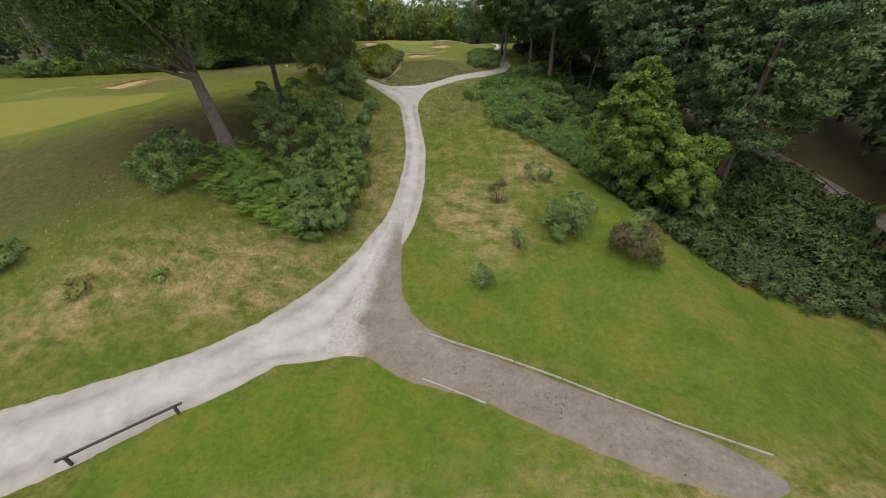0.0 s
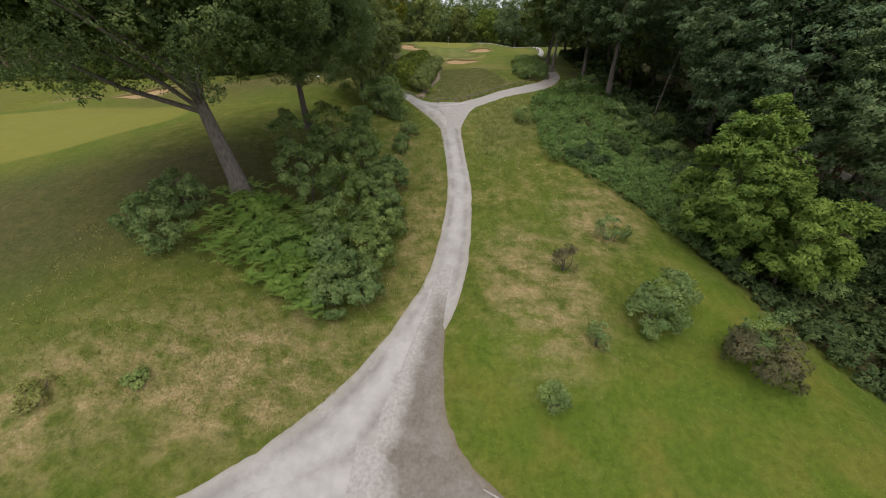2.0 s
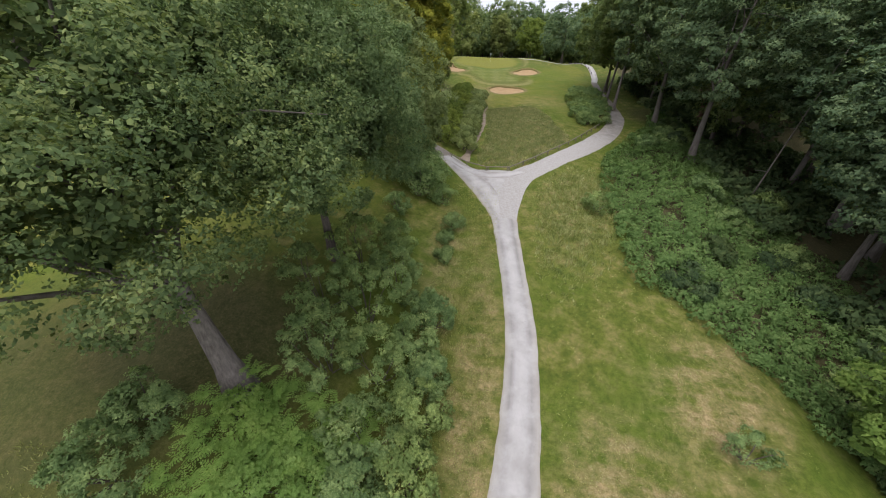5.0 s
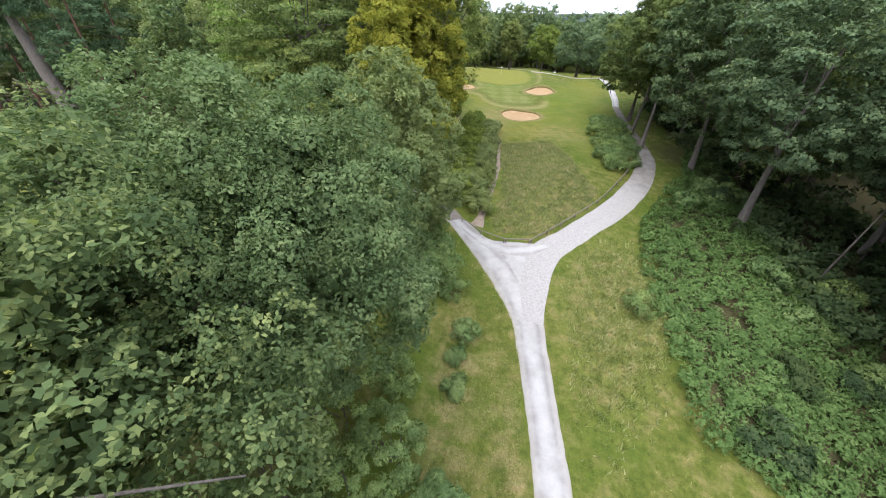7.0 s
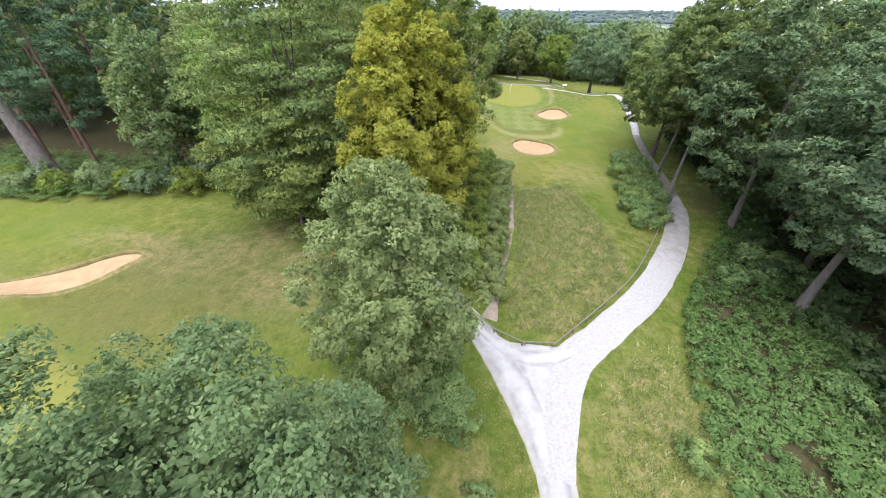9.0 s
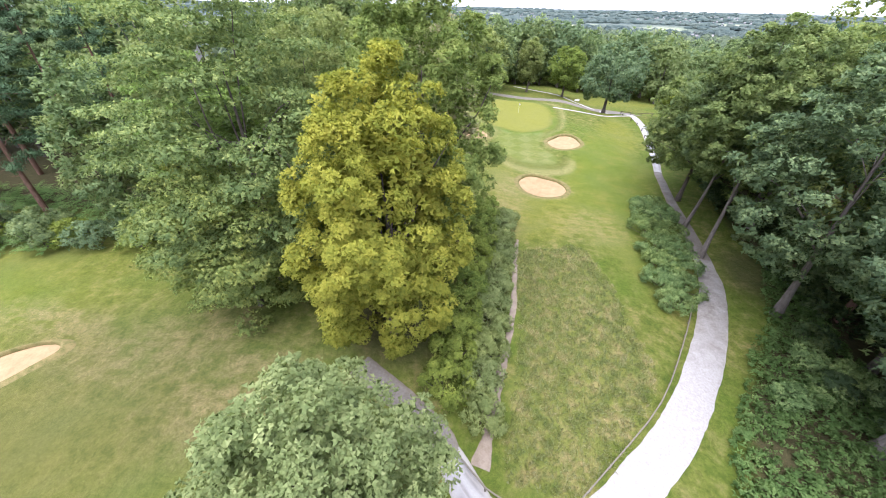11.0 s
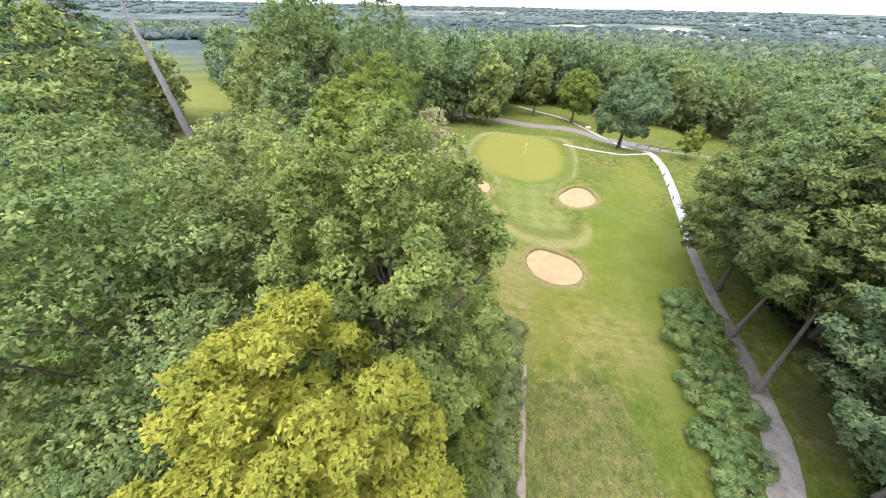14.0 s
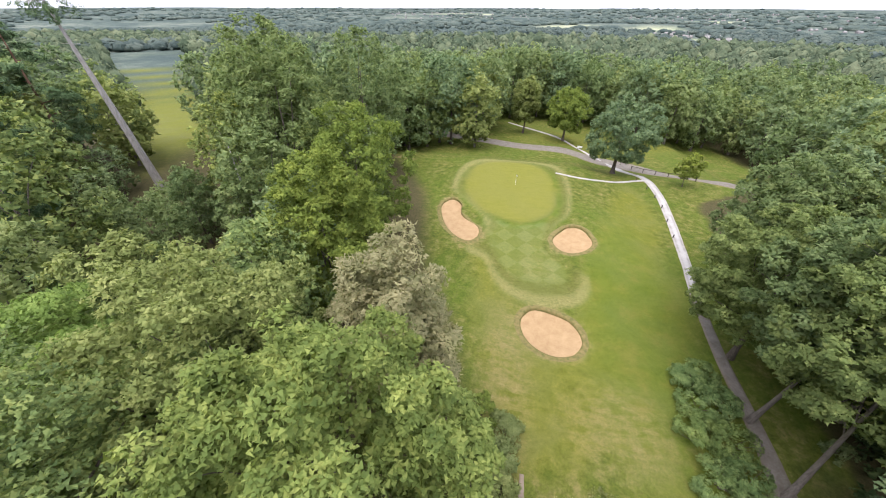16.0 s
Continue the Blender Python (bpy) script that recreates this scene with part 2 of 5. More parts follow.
BEECH = leaf_material("beech_leaf", (0.030, 0.056, 0.014), (0.082, 0.120, 0.024), (0.205, 0.230, 0.042), 0.35, 0.1)
LIME = leaf_material("lime_leaf", (0.048, 0.082, 0.012), (0.100, 0.152, 0.021), (0.185, 0.240, 0.040), 0.4, 0.08)
MAPLE = leaf_material("maple_leaf", (0.034, 0.064, 0.010), (0.080, 0.126, 0.018), (0.155, 0.204, 0.036), 0.35, 0.05)
DARK = leaf_material("dark_wood_leaf", (0.034, 0.066, 0.026), (0.076, 0.120, 0.042), (0.165, 0.215, 0.070), 0.4, 0.12)
# undergrowth leaves darkened in colour to stand for the shade under the trees
SHADE_LEAF = leaf_material("shade_painted_leaf", (0.013, 0.028, 0.009), (0.030, 0.052, 0.016), (0.074, 0.102, 0.030), 0.25, 0.08)
NEEDLE = leaf_material("pine_needle", (0.018, 0.037, 0.016), (0.038, 0.066, 0.028), (0.072, 0.108, 0.046), 0.1, 0.04)
WOOD_GREEN = leaf_material("wood_leaf", (0.030, 0.056, 0.016), (0.074, 0.112, 0.030), (0.150, 0.190, 0.056), 0.4, 0.1)
BIRCH = leaf_material("birch_leaf", (0.076, 0.088, 0.036), (0.140, 0.140, 0.068), (0.225, 0.205, 0.115), 0.4, 0.04)
GORSE = leaf_material("gorse_leaf", (0.032, 0.059, 0.016), (0.081, 0.127, 0.033), (0.201, 0.251, 0.071), 0.3, 0.07)
RUSSET = leaf_material("russet_gorse_leaf", (0.026, 0.036, 0.014), (0.062, 0.060, 0.026), (0.125, 0.098, 0.046), 0.15, 0.05)
BRACKEN = leaf_material("bracken_leaf", (0.030, 0.064, 0.013), (0.066, 0.116, 0.024), (0.126, 0.184, 0.046), 0.4, 0.07)
FERN = leaf_material("fern_leaf", (0.050, 0.096, 0.016), (0.095, 0.162, 0.030), (0.165, 0.225, 0.055), 0.4, 0.05)
HEATHER = leaf_material("heather_sprig", (0.070, 0.096, 0.016), (0.128, 0.146, 0.030), (0.235, 0.200, 0.078), 0.4)
MEADOW = leaf_material("lawn_blade", (0.050, 0.092, 0.008), (0.085, 0.142, 0.012), (0.140, 0.175, 0.024), 0.3, 0.05)
BLADE = leaf_material("grass_blade", (0.070, 0.098, 0.018), (0.142, 0.152, 0.040), (0.275, 0.240, 0.105), 0.3, 0.05)
# ---- lie of the land ----
def vnoise(x, y, seed=0.0):
    """Smooth noise from -1 to 1 over the plan, for numbers or arrays."""
    x, y = np.asarray(x, float), np.asarray(y, float)
    i, j = np.floor(x), np.floor(y)
    u, v = x - i, y - j
    u, v = u * u * (3 - 2 * u), v * v * (3 - 2 * v)

    def at(a, b):
        s = np.sin(a * 127.1 + b * 311.7 + seed * 74.7) * 43758.5453
        return (s - np.floor(s)) * 2 - 1

    return (at(i, j) * (1 - u) + at(i + 1, j) * u) * (1 - v) + (at(i, j + 1) * (1 - u) + at(i + 1, j + 1) * u) * v


def ease(a, b, v):
    u = np.clip((np.asarray(v, float) - a) / (b - a), 0, 1)
    return u * u * (3 - 2 * u)


def knots(v, pairs):
    return np.interp(v, [p[0] for p in pairs], [p[1] for p in pairs])


RISE = [(-40, -0.8), (0, -0.4), (10, 0.0), (14, 0.35), (20, 1.5), (29, 3.0), (36, 4.3), (45, 5.6), (55, 6.7), (65, 7.4),
        (80, 8.0), (98, 8.9), (112, 9.7), (124, 10.7), (151, 11.0), (161, 8.2), (183, 6.4), (230, 3.0), (330, -4.0)]
RISE_Y = np.arange(-60, 400, 1.0)
RISE_Z = knots(RISE_Y, RISE)
for _ in range(2):
    RISE_Z = np.convolve(np.pad(RISE_Z, 2, "edge"), np.ones(5) / 5, "valid")
LEFT = [(2, 0.0), (8, 0.5), (13, 1.9), (18, 3.6), (26, 4.8), (36, 4.2), (48, 2.8), (62, 2.3), (80, 1.4), (100, 1.0), (150, 0.4)]
FAR = [(0, 0), (330, -6), (700, -14), (1100, -20), (1600, -30), (2400, -26), (3400, -6), (4700, 12), (9000, 12)]
SWELL = [(24, 0.3), (30, 0.5), (40, 0.9), (50, 1.2), (60, 1.3), (80, 1.2), (95, 0.4), (106, 0)]
# sand hollows: middle, half width, half length, turn, depth
PITS = [(-3.9, 100.0, 4.4, 4.4, 0.6), (0.8, 120.3, 4.0, 4.4, 0.6), (-18.0, 122.3, 5.0, 6.8, 0.5), (-46.4, 55.2, 5.5, 3.2, 0.4), (-48.0, 50.8, 6.5, 2.2, -0.55)]


def land(x, y):
    """The height of the ground."""
    x, y = np.asarray(x, float), np.asarray(y, float)
    r = np.hypot(x, y - 80)
    near = np.interp(y, RISE_Y, RISE_Z) + knots(y, LEFT) * ease(6, 20, -x)
    near = near + knots(y, SWELL) * ease(13, 2, x) * ease(-42, -24, x)
    edge = np.interp(y, [18, 36, 44, 130], [15, 9, 9, 38])
    near = near - 1.6 * ease(3, 15, x) * ease(105, 128, y)
    near = near - 2.6 * ease(0, 9, x - edge) - 2.0 * ease(9, 35, x - edge)
    near = near + 0.10 * vnoise(x * 0.17, y * 0.17, 3) + 0.03 * vnoise(x * 0.6, y * 0.6, 7)
    for px, py, a, b, deep in PITS:
        near = near - deep * ease(0, 1, 1.25 - np.hypot((x - px) / a, (y - py) / b))
    far = knots(r, FAR) + 6 * vnoise(x * 0.0021, y * 0.0021, 5) * ease(300, 900, r)
    k = ease(120, 330, r)
    return near * (1 - k) + far * k

# ---- builders ----
def mesh_object(name, verts, faces, mat, parent=None, label="", smooth=False):
    me = bpy.data.meshes.new(name)
    me.from_pydata([tuple(v) for v in verts], [], [tuple(f) for f in faces])
    return mesh_done(name, me, mat, parent, label, smooth)


def mesh_done(name, me, mat, parent=None, label="", smooth=False):
    if smooth:
        me.shade_smooth()
    me.materials.append(mat)
    ob = new(name, me)
    ob.parent = parent
    if label:
        ob["label"] = label
    return ob


def quads_mesh(name, corners, soft=None):
    """A mesh of loose leaves of three or four corners; corners: n x 3 or 4 x 3."""
    n, k = corners.shape[:2]
    me = bpy.data.meshes.new(name)
    me.vertices.add(k * n)
    me.vertices.foreach_set("co", np.ascontiguousarray(corners, np.float32).ravel())
    me.loops.add(k * n)
    me.loops.foreach_set("vertex_index", np.arange(k * n, dtype=np.int32))
    me.polygons.add(n)
    me.polygons.foreach_set("loop_start", np.arange(0, k * n, k, dtype=np.int32))
    me.update()
    me.validate()
    if soft is not None:
        me.attributes.new("custom_normal", "FLOAT_VECTOR", "POINT").data.foreach_set("vector", np.repeat(soft, k, 0).astype(np.float32).ravel())
        me.update()
    return me


def part(name, bm, mat, parent=None, label="", smooth=False):
    me = bpy.data.meshes.new(name)
    bm.to_mesh(me)
    bm.free()
    return mesh_done(name, me, mat, parent, label, smooth)


def thing(name, x, y, z, label, category, group="", turn=0.0, kind=""):
    ob = new(name)
    ob.empty_display_size = 0.3
    ob.location, ob.rotation_euler = (x, y, z), (0, 0, turn)
    return tagged(ob, label, category, group, kind)


def box_bm(bm, size, at=(0, 0, 0), turn=0.0, bevel=0.0):
    made = bmesh.ops.create_cube(bm, size=1, matrix=Matrix.Translation(at) @ Matrix.Rotation(turn, 4, "Z") @ Matrix.Diagonal((*size, 1)))
    if bevel:
        edges = list({e for v in made["verts"] for e in v.link_edges})
        bmesh.ops.bevel(bm, geom=edges, offset=bevel, segments=1, affect="EDGES")


def curve_through(points, step):
    """A smooth line through points (tuples of numbers), cut at about even steps."""
    p = np.array(points, float)
    ext = np.vstack([2 * p[0] - p[1], p, 2 * p[-1] - p[-2]])
    out = []
    for i in range(1, len(ext) - 2):
        a, b, c, d = ext[i - 1:i + 3]
        n = max(2, int(np.hypot(*(c - b)[:2]) / step))
        for u in np.arange(n) / n:
            out.append(0.5 * (2 * b + (c - a) * u + (2 * a - 5 * b + 4 * c - d) * u * u + (3 * b - a - 3 * c + d) * u ** 3))
    out.append(p[-1])
    return np.array(out)


def ring_through(points, n=64):
    """A smooth closed outline through points."""
    p = np.array(points, float)
    m, out = len(p), []
    for i in range(m):
        a, b, c, d = p[i - 1], p[i], p[(i + 1) % m], p[(i + 2) % m]
        for u in np.arange(max(2, n // m)) / max(2, n // m):
            out.append(0.5 * (2 * b + (c - a) * u + (2 * a - 5 * b + 4 * c - d) * u * u + (3 * b - a - 3 * c + d) * u ** 3))
    return np.array(out)


def inside(x, y, ring, soft):
    """1 inside a closed outline, 0 outside, with an edge as wide as soft."""
    x, y = np.asarray(x, float), np.asarray(y, float)
    a, b = ring, np.roll(ring, -1, 0)
    odd = np.zeros(x.shape, bool)
    best = np.full(x.shape, 1e9)
    for (ax, ay), (bx, by) in zip(a[:, :2], b[:, :2]):
        dx, dy = bx - ax, by - ay
        u = np.clip(((x - ax) * dx + (y - ay) * dy) / (dx * dx + dy * dy + 1e-9), 0, 1)
        best = np.minimum(best, np.hypot(x - ax - u * dx, y - ay - u * dy))
        cross = ((ay > y) != (by > y)) & (x < ax + (y - ay) * dx / (dy if abs(dy) > 1e-9 else 1e-9))
        odd ^= cross
    return ease(-soft, soft, np.where(odd, best, -best))


def blot(x, y, px, py, a, b, turn=0.0):
    c, s = math.cos(turn), math.sin(turn)
    u, v = (x - px) * c + (y - py) * s, -(x - px) * s + (y - py) * c
    return ease(0, 1, 1.35 - np.hypot(u / a, v / b))


# ---- the ground: one sheet to the horizon ----
GREEN = ring_through([(-19.4, 135), (-18.6, 145), (-14, 151), (-8, 152), (-3, 149), (-0.9, 142), (-1.0, 131), (-3.9, 125.2), (-8.7, 123), (-13.8, 125), (-17.5, 129.5)])
APRON = ring_through([(-14, 124), (-9, 122), (-3, 124), (-4.2, 117), (-1.0, 112), (-1.5, 107), (-5.5, 106), (-9, 109), (-12, 115)])
BAND = ring_through([(-21.5, 134), (-20.5, 147), (-14, 154), (-6, 155), (0.5, 151), (2.2, 141), (1.0, 128), (-2, 123), (-1.5, 115), (2, 111), (0.5, 105.5), (-5.5, 104.2), (-10.5, 107), (-13, 112), (-16, 114), (-13, 121), (-18, 129)])
SANDS = [ring_through([(-7.4, 101.1), (-6.0, 103.4), (-3.5, 103.3), (-1.2, 102.0), (-0.2, 99.3), (-1.4, 97.0), (-3.9, 96.7), (-6.4, 98.3)]),
         ring_through([(-2.4, 119.8), (0.1, 123.4), (2.6, 123.2), (3.8, 120.0), (2.7, 117.8), (0.1, 116.4), (-1.9, 117.2)]),
         ring_through([(-22.0, 125.2), (-20.6, 128.6), (-18.6, 127.2), (-17.9, 123.4), (-14.9, 120.6), (-14.5, 117.4), (-16.6, 115.9), (-20.0, 119.4)]),
         ring_through([(-52.2, 52.4), (-47.4, 56.0), (-43.2, 58.9), (-41.6, 58.2), (-44.2, 54.6), (-47.5, 52.2), (-51.2, 50.8)])]
HEATH = ring_through([(-7.11, 79.98), (-3.25, 82.21), (0, 83.26), (2.34, 77.59), (3.27, 71.6), (4.16, 66.74), (0.49, 60.31), (-3.01, 56.65), (-5.75, 56.25), (-6.99, 58.29), (-6.34, 68.62)])
TEE = ring_through([(-58, 40), (-50, 48), (-42, 48.6), (-35.5, 47.2), (-30.6, 44.0), (-31.0, 38), (-36, 32.2), (-48, 28)])
FAIRWAY = ring_through([(-15, 115), (-11, 90), (-8, 84), (2, 86), (6, 78), (8, 74), (7, 86), (10, 99), (14, 103), (14, 118), (17.5, 134), (14, 146), (2, 112), (0, 104), (-8, 104)])
LAWN = ring_through([(-4, 12), (-9, 11.5), (-14, 7), (-14, -12), (10, -12), (8, 6.5), (2, 9.8)])
RLAWN = ring_through([(-2.6, 19), (-1, 14.5), (8, 10.5), (14, 8), (24, 9), (24, 18), (16, 23), (12, 22), (6, 20), (1, 23)])


# open fields among the far woods: middle, half width, half length, turn
FIELDS = [(345, 1010, 46, 190, -0.1), (270, 1150, 34, 90, 0.0), (450, 1680, 90, 120, 0.1), (170, 1800, 130, 80, 0.0), (-400, 3100, 260, 90, 0.0), (540, 1900, 130, 70, 0.0), (-560, 2570, 330, 50, -0.1), (900, 2300, 200, 50, 0.0)]


def axis(lo, hi, step, reach):
    a = list(np.arange(lo, hi + 0.01, step))
    d, v = step, hi
    while v < reach:
        d = min(d * 1.17, 160)
        v += d
        a.append(v)
    d, v = step, lo
    while v > -reach:
        d = min(d * 1.17, 160)
        v -= d
        a.insert(0, v)
    return np.array(a)


def ground():
    xs, ys = axis(-54, 30, 0.62, 4850), axis(-2, 158, 0.62, 4850)
    gx, gy = np.meshgrid(xs, ys)
    gz = land(gx, gy)
    nx, ny = len(xs), len(ys)
    me = bpy.data.meshes.new("ground")
    idx = np.arange(nx * ny).reshape(ny, nx)
    faces = np.stack([idx[:-1, :-1], idx[:-1, 1:], idx[1:, 1:], idx[1:, :-1]], -1).reshape(-1, 4)
    me.vertices.add(nx * ny)
    me.vertices.foreach_set("co", np.stack([gx, gy, gz], -1).astype(np.float32).ravel())
    me.loops.add(faces.size)
    me.loops.foreach_set("vertex_index", faces.astype(np.int32).ravel())
    me.polygons.add(len(faces))
    me.polygons.foreach_set("loop_start", np.arange(0, faces.size, 4, dtype=np.int32))
    me.update()
    x, y = gx.ravel(), gy.ravel()
    wob = x + 0.8 * vnoise(x * 0.5, y * 0.5, 11), y + 0.8 * vnoise(x * 0.5, y * 0.5, 12)
    green = np.maximum(inside(x, y, GREEN, 1.5) * 0.82, inside(x, y, TEE, 0.5) * 0.95)
    lane = ease(13, 9, np.abs((x + 11) * 0.683 + (y - 68) * 0.730)) * ease(-84, -94, x)
    fair = np.maximum.reduce([inside(*wob, FAIRWAY, 1.8), blot(x, y, -46, 44, 26, 17) * 1.0, inside(x, y, APRON, 0.4), blot(x, y, -74, 62, 34, 20) * 0.95, blot(x, y, 16, 190, 26, 12), blot(x, y, -160, 225, 70, 22, 0.9), lane])
    mown = np.maximum(fair * 0.5, green)
    lush = np.maximum.reduce([inside(*wob, LAWN, 0.5), inside(*wob, RLAWN, 1.5) * 0.8, blot(x, y, 7, 106, 8, 26) * 0.6, (inside(x, y, (TEE - TEE.mean(0)) * 1.2 + TEE.mean(0), 0.8) - inside(x, y, TEE, 0.5)) * 0.6, (inside(x, y, (GREEN - GREEN.mean(0)) * 1.13 + GREEN.mean(0), 0.4) - inside(x, y, GREEN, 0.35)) * 0.75, blot(x, y, -22, 48, 9, 6) * 0.35, 
                              blot(x, y, -60, 62, 14, 5) * 0.5, blot(x, y, 0.6, 46, 1.8, 3), blot(x, y, 1.0, 16.5, 4, 2.5) * 0.6, blot(x, y, 13.5, 23.5, 4, 5) * 0.95, blot(x, y, -24, 20, 7, 5) * 0.5, blot(x, y, -28, 28, 4, 9, 0.9) * 0.5])
    dry = np.maximum.reduce([blot(x, y, -12, 18, 7, 3.6, 0.25) * 0.95, blot(x, y, -19, 15.5, 5, 3, 0.5) * 0.85, blot(x, y, 2.8, 25.0, 3.4, 6.0, 0.2) * 1.0, blot(x, y, 8.2, 32.5, 3.4, 4.6, -0.5) * 0.85,
                             blot(x, y, -5.0, 30, 1.6, 12) * 0.75, blot(x, y, -8.4, 41, 1.8, 8) * 0.5, blot(x, y, 2.6, 50.5, 3.6, 6, -0.3) * 0.85, blot(x, y, -6.6, 52, 0.9, 4, 0.5) * 0.9,
                             blot(x, y, -24, 58, 8, 5) * 0.5, blot(x, y, -34, 60, 9, 4, 0.3) * 0.45, blot(x, y, -36.5, 149, 4, 1.5) * 0.9, blot(x, y, -46, 61, 8, 2) * 0.5, blot(x, y, -9, 92, 3, 12) * 0.45, blot(x, y, 2, 89, 6, 5) * 0.4, blot(x, y, -5, 112, 3, 6) * 0.3,
                             blot(x, y, 13, 4, 12, 4, -0.2) * 0.75, blot(x, y, 0, 5.2, 9, 1.6, -0.1) * 0.6, blot(x, y, 3, 20, 3, 2) * 0.35] +
                            [inside(x, y, (s - s.mean(0)) * 1.22 + s.mean(0), 0.7) * 0.75 for s in SANDS])
    heath = np.maximum(inside(*wob, HEATH, 0.5) * 0.8, blot(x, y, 2.6, 48.5, 3.6, 9, -0.25) * 0.95)
    band = inside(x, y, BAND, 0.5) * (1 - inside(x, y, (BAND - BAND.mean(0)) * 0.88 + BAND.mean(0), 1.4)) * 0.62
    inner = (BAND - BAND.mean(0)) * 0.9 + BAND.mean(0)
    ring = inside(x, y, inner, 0.5) * (1 - inside(x, y, (BAND - BAND.mean(0)) * 0.8 + BAND.mean(0), 1.0)) * (1 - inside(x, y, GREEN, 0.8)) * 0.75
    edge = np.interp(y, [8, 16, 19.5, 25.7, 31, 36.6, 41, 50, 58, 62, 66, 72, 76, 82, 100, 140, 160], [35, 28.6, 21.5, 18.2, 15.8, 12.0, 6.6, 6.6, 7.4, 8.8, 11, 14.6, 17.6, 20, 20.5, 27, 60])
    rightwood = ease(-0.4, 1.2, x - edge + 0.8 * vnoise(x * 0.5, y * 0.5, 17)) * (r_near := (np.hypot(x, y - 80) < 330))
    leftwood = np.maximum(inside(x, y, ring_through([(-24, 70), (-45, 78), (-90, 74), (-200, 60), (-200, 180), (-60, 156), (-42, 152), (-27, 132), (-22, 112), (-15, 96), (-13, 80)]), 2.0) * r_near,
                          blot(x, y, -17, 66, 5.5, 4) * 0.8) * (1 - lane)
    # leaf litter; blots at (-27, 25) and (-34, 56) paint tree shade on grass
    litter_shade = np.maximum.reduce([rightwood * 0.9, leftwood * 0.9, blot(x, y, -20.5, 29.5, 8.5, 5.5, 0.3) * 0.75, blot(x, y, -16.4, 27.5, 2, 2) * 0.6, blot(x, y, -27, 25, 12, 8, 0.3) * 0.62, blot(x, y, -34, 56, 16, 10, 0.2) * 0.4, blot(x, y, 19, 84, 3.5, 5) * 0.6])
    rad = np.hypot(x, y - 80)
    field = np.maximum.reduce([blot(x, y, *f) for f in FIELDS])
    # plain: weight of the haze-coloured far ground
    for name, val in (("mown", mown), ("lush", lush), ("dry", dry), ("heath", heath), ("band", band), ("ring", ring), ("apron", inside(x, y, APRON, 0.5)), ("litter_shade", litter_shade), ("field", field), ("plain", ease(230, 420, rad) * (1 - lane * ease(700, 600, rad)))):
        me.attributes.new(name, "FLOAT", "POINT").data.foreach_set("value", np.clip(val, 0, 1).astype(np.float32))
    ob = mesh_done("ground", me, TURF, smooth=True)
    return tagged(ob, "rolling golf course turf, mown and rough grass with dry straw patches", "ground", kind="structure")


ground()


def strip(name, points, mat, lift, label, category, kind="structure", rag=0.035, crown=0.03, fade=None):
    """A path laid on the ground along points of (x, y, width)."""
    c = curve_through(points, 0.35)
    d = np.gradient(c[:, :2], axis=0)
    d /= np.linalg.norm(d, axis=1, keepdims=True) + 1e-9
    side = np.stack([-d[:, 1], d[:, 0]], -1)
    across = np.linspace(-1, 1, 9)
    n, k = len(c), len(across)
    s = np.arange(n) * 0.35
    left, right = 1 + rag * vnoise(s * 0.9, s * 0 + 3, len(points)) + rag * 0.6 * vnoise(s * 2.7, s * 0, 4) + 0.02 * vnoise(s * 1.9, s * 0, 14), 1 + rag * vnoise(s * 0.9, s * 0 + 9, len(points)) + rag * 0.6 * vnoise(s * 2.7, s * 0, 8)
    off = np.where(across < 0, across * left[:, None], across * right[:, None]) * c[:, 2:3] / 2
    px, py = c[:, 0:1] + side[:, 0:1] * off, c[:, 1:2] + side[:, 1:2] * off
    pz = land(px, py) + lift + crown * (1 - across ** 2)
    pz[:, 0] -= 0.10
    pz[:, -1] -= 0.10
    v = np.stack([px, py, pz], -1).reshape(-1, 3)
    idx = np.arange(n * k).reshape(n, k)
    f = np.stack([idx[:-1, :-1], idx[1:, :-1], idx[1:, 1:], idx[:-1, 1:]], -1).reshape(-1, 4)
    ob = mesh_object(name, v, f[:, ::-1], mat, smooth=True)
    ob.data.attributes.new("rim", "FLOAT", "POINT").data.foreach_set("value", np.tile(ease(0.62, 1.0, np.abs(across)), n).astype(np.float32))
    ob.data.attributes.new("track", "FLOAT", "POINT").data.foreach_set("value", np.tile(np.exp(-((np.abs(across) - 0.5) / 0.2) ** 2), n).astype(np.float32))
    if fade:
        ob.data.attributes.new("fade", "FLOAT", "POINT").data.foreach_set("value", np.asarray(fade(px, py), np.float32).ravel())
    return tagged(ob, label, category, kind=kind)


GRAVEL_LABEL = "pale grey crushed stone buggy path between grass verges"
strip("path", [(-5.8, 18.6, 2.6), (-4.3, 21.8, 3.2), (-3.28, 24.69, 2.9), (-2.66, 28.54, 2.6), (-2.45, 34.69, 2.3), (-2.78, 38.45, 2.2), (-3.27, 42.59, 2.2), (-3.86, 47.38, 2.7), (-4.44, 51.82, 4.2), (-4.7, 54.21, 4.8), (-4.8, 55.77, 4.6)], GRAVEL, 0.040, GRAVEL_LABEL, "path")
strip("path", [(-3.9, 23.6, 2.0), (-5.4, 19.4, 3.2), (-7.3, 15.9, 3.9), (-10.3, 12.9, 3.4), (-13.4, 10.7, 3.5), (-16.8, 8.8, 4.2), (-22, 6.6, 5.0), (-30, 3.5, 5.0)], GRAVEL, 0.034, GRAVEL_LABEL, "path")
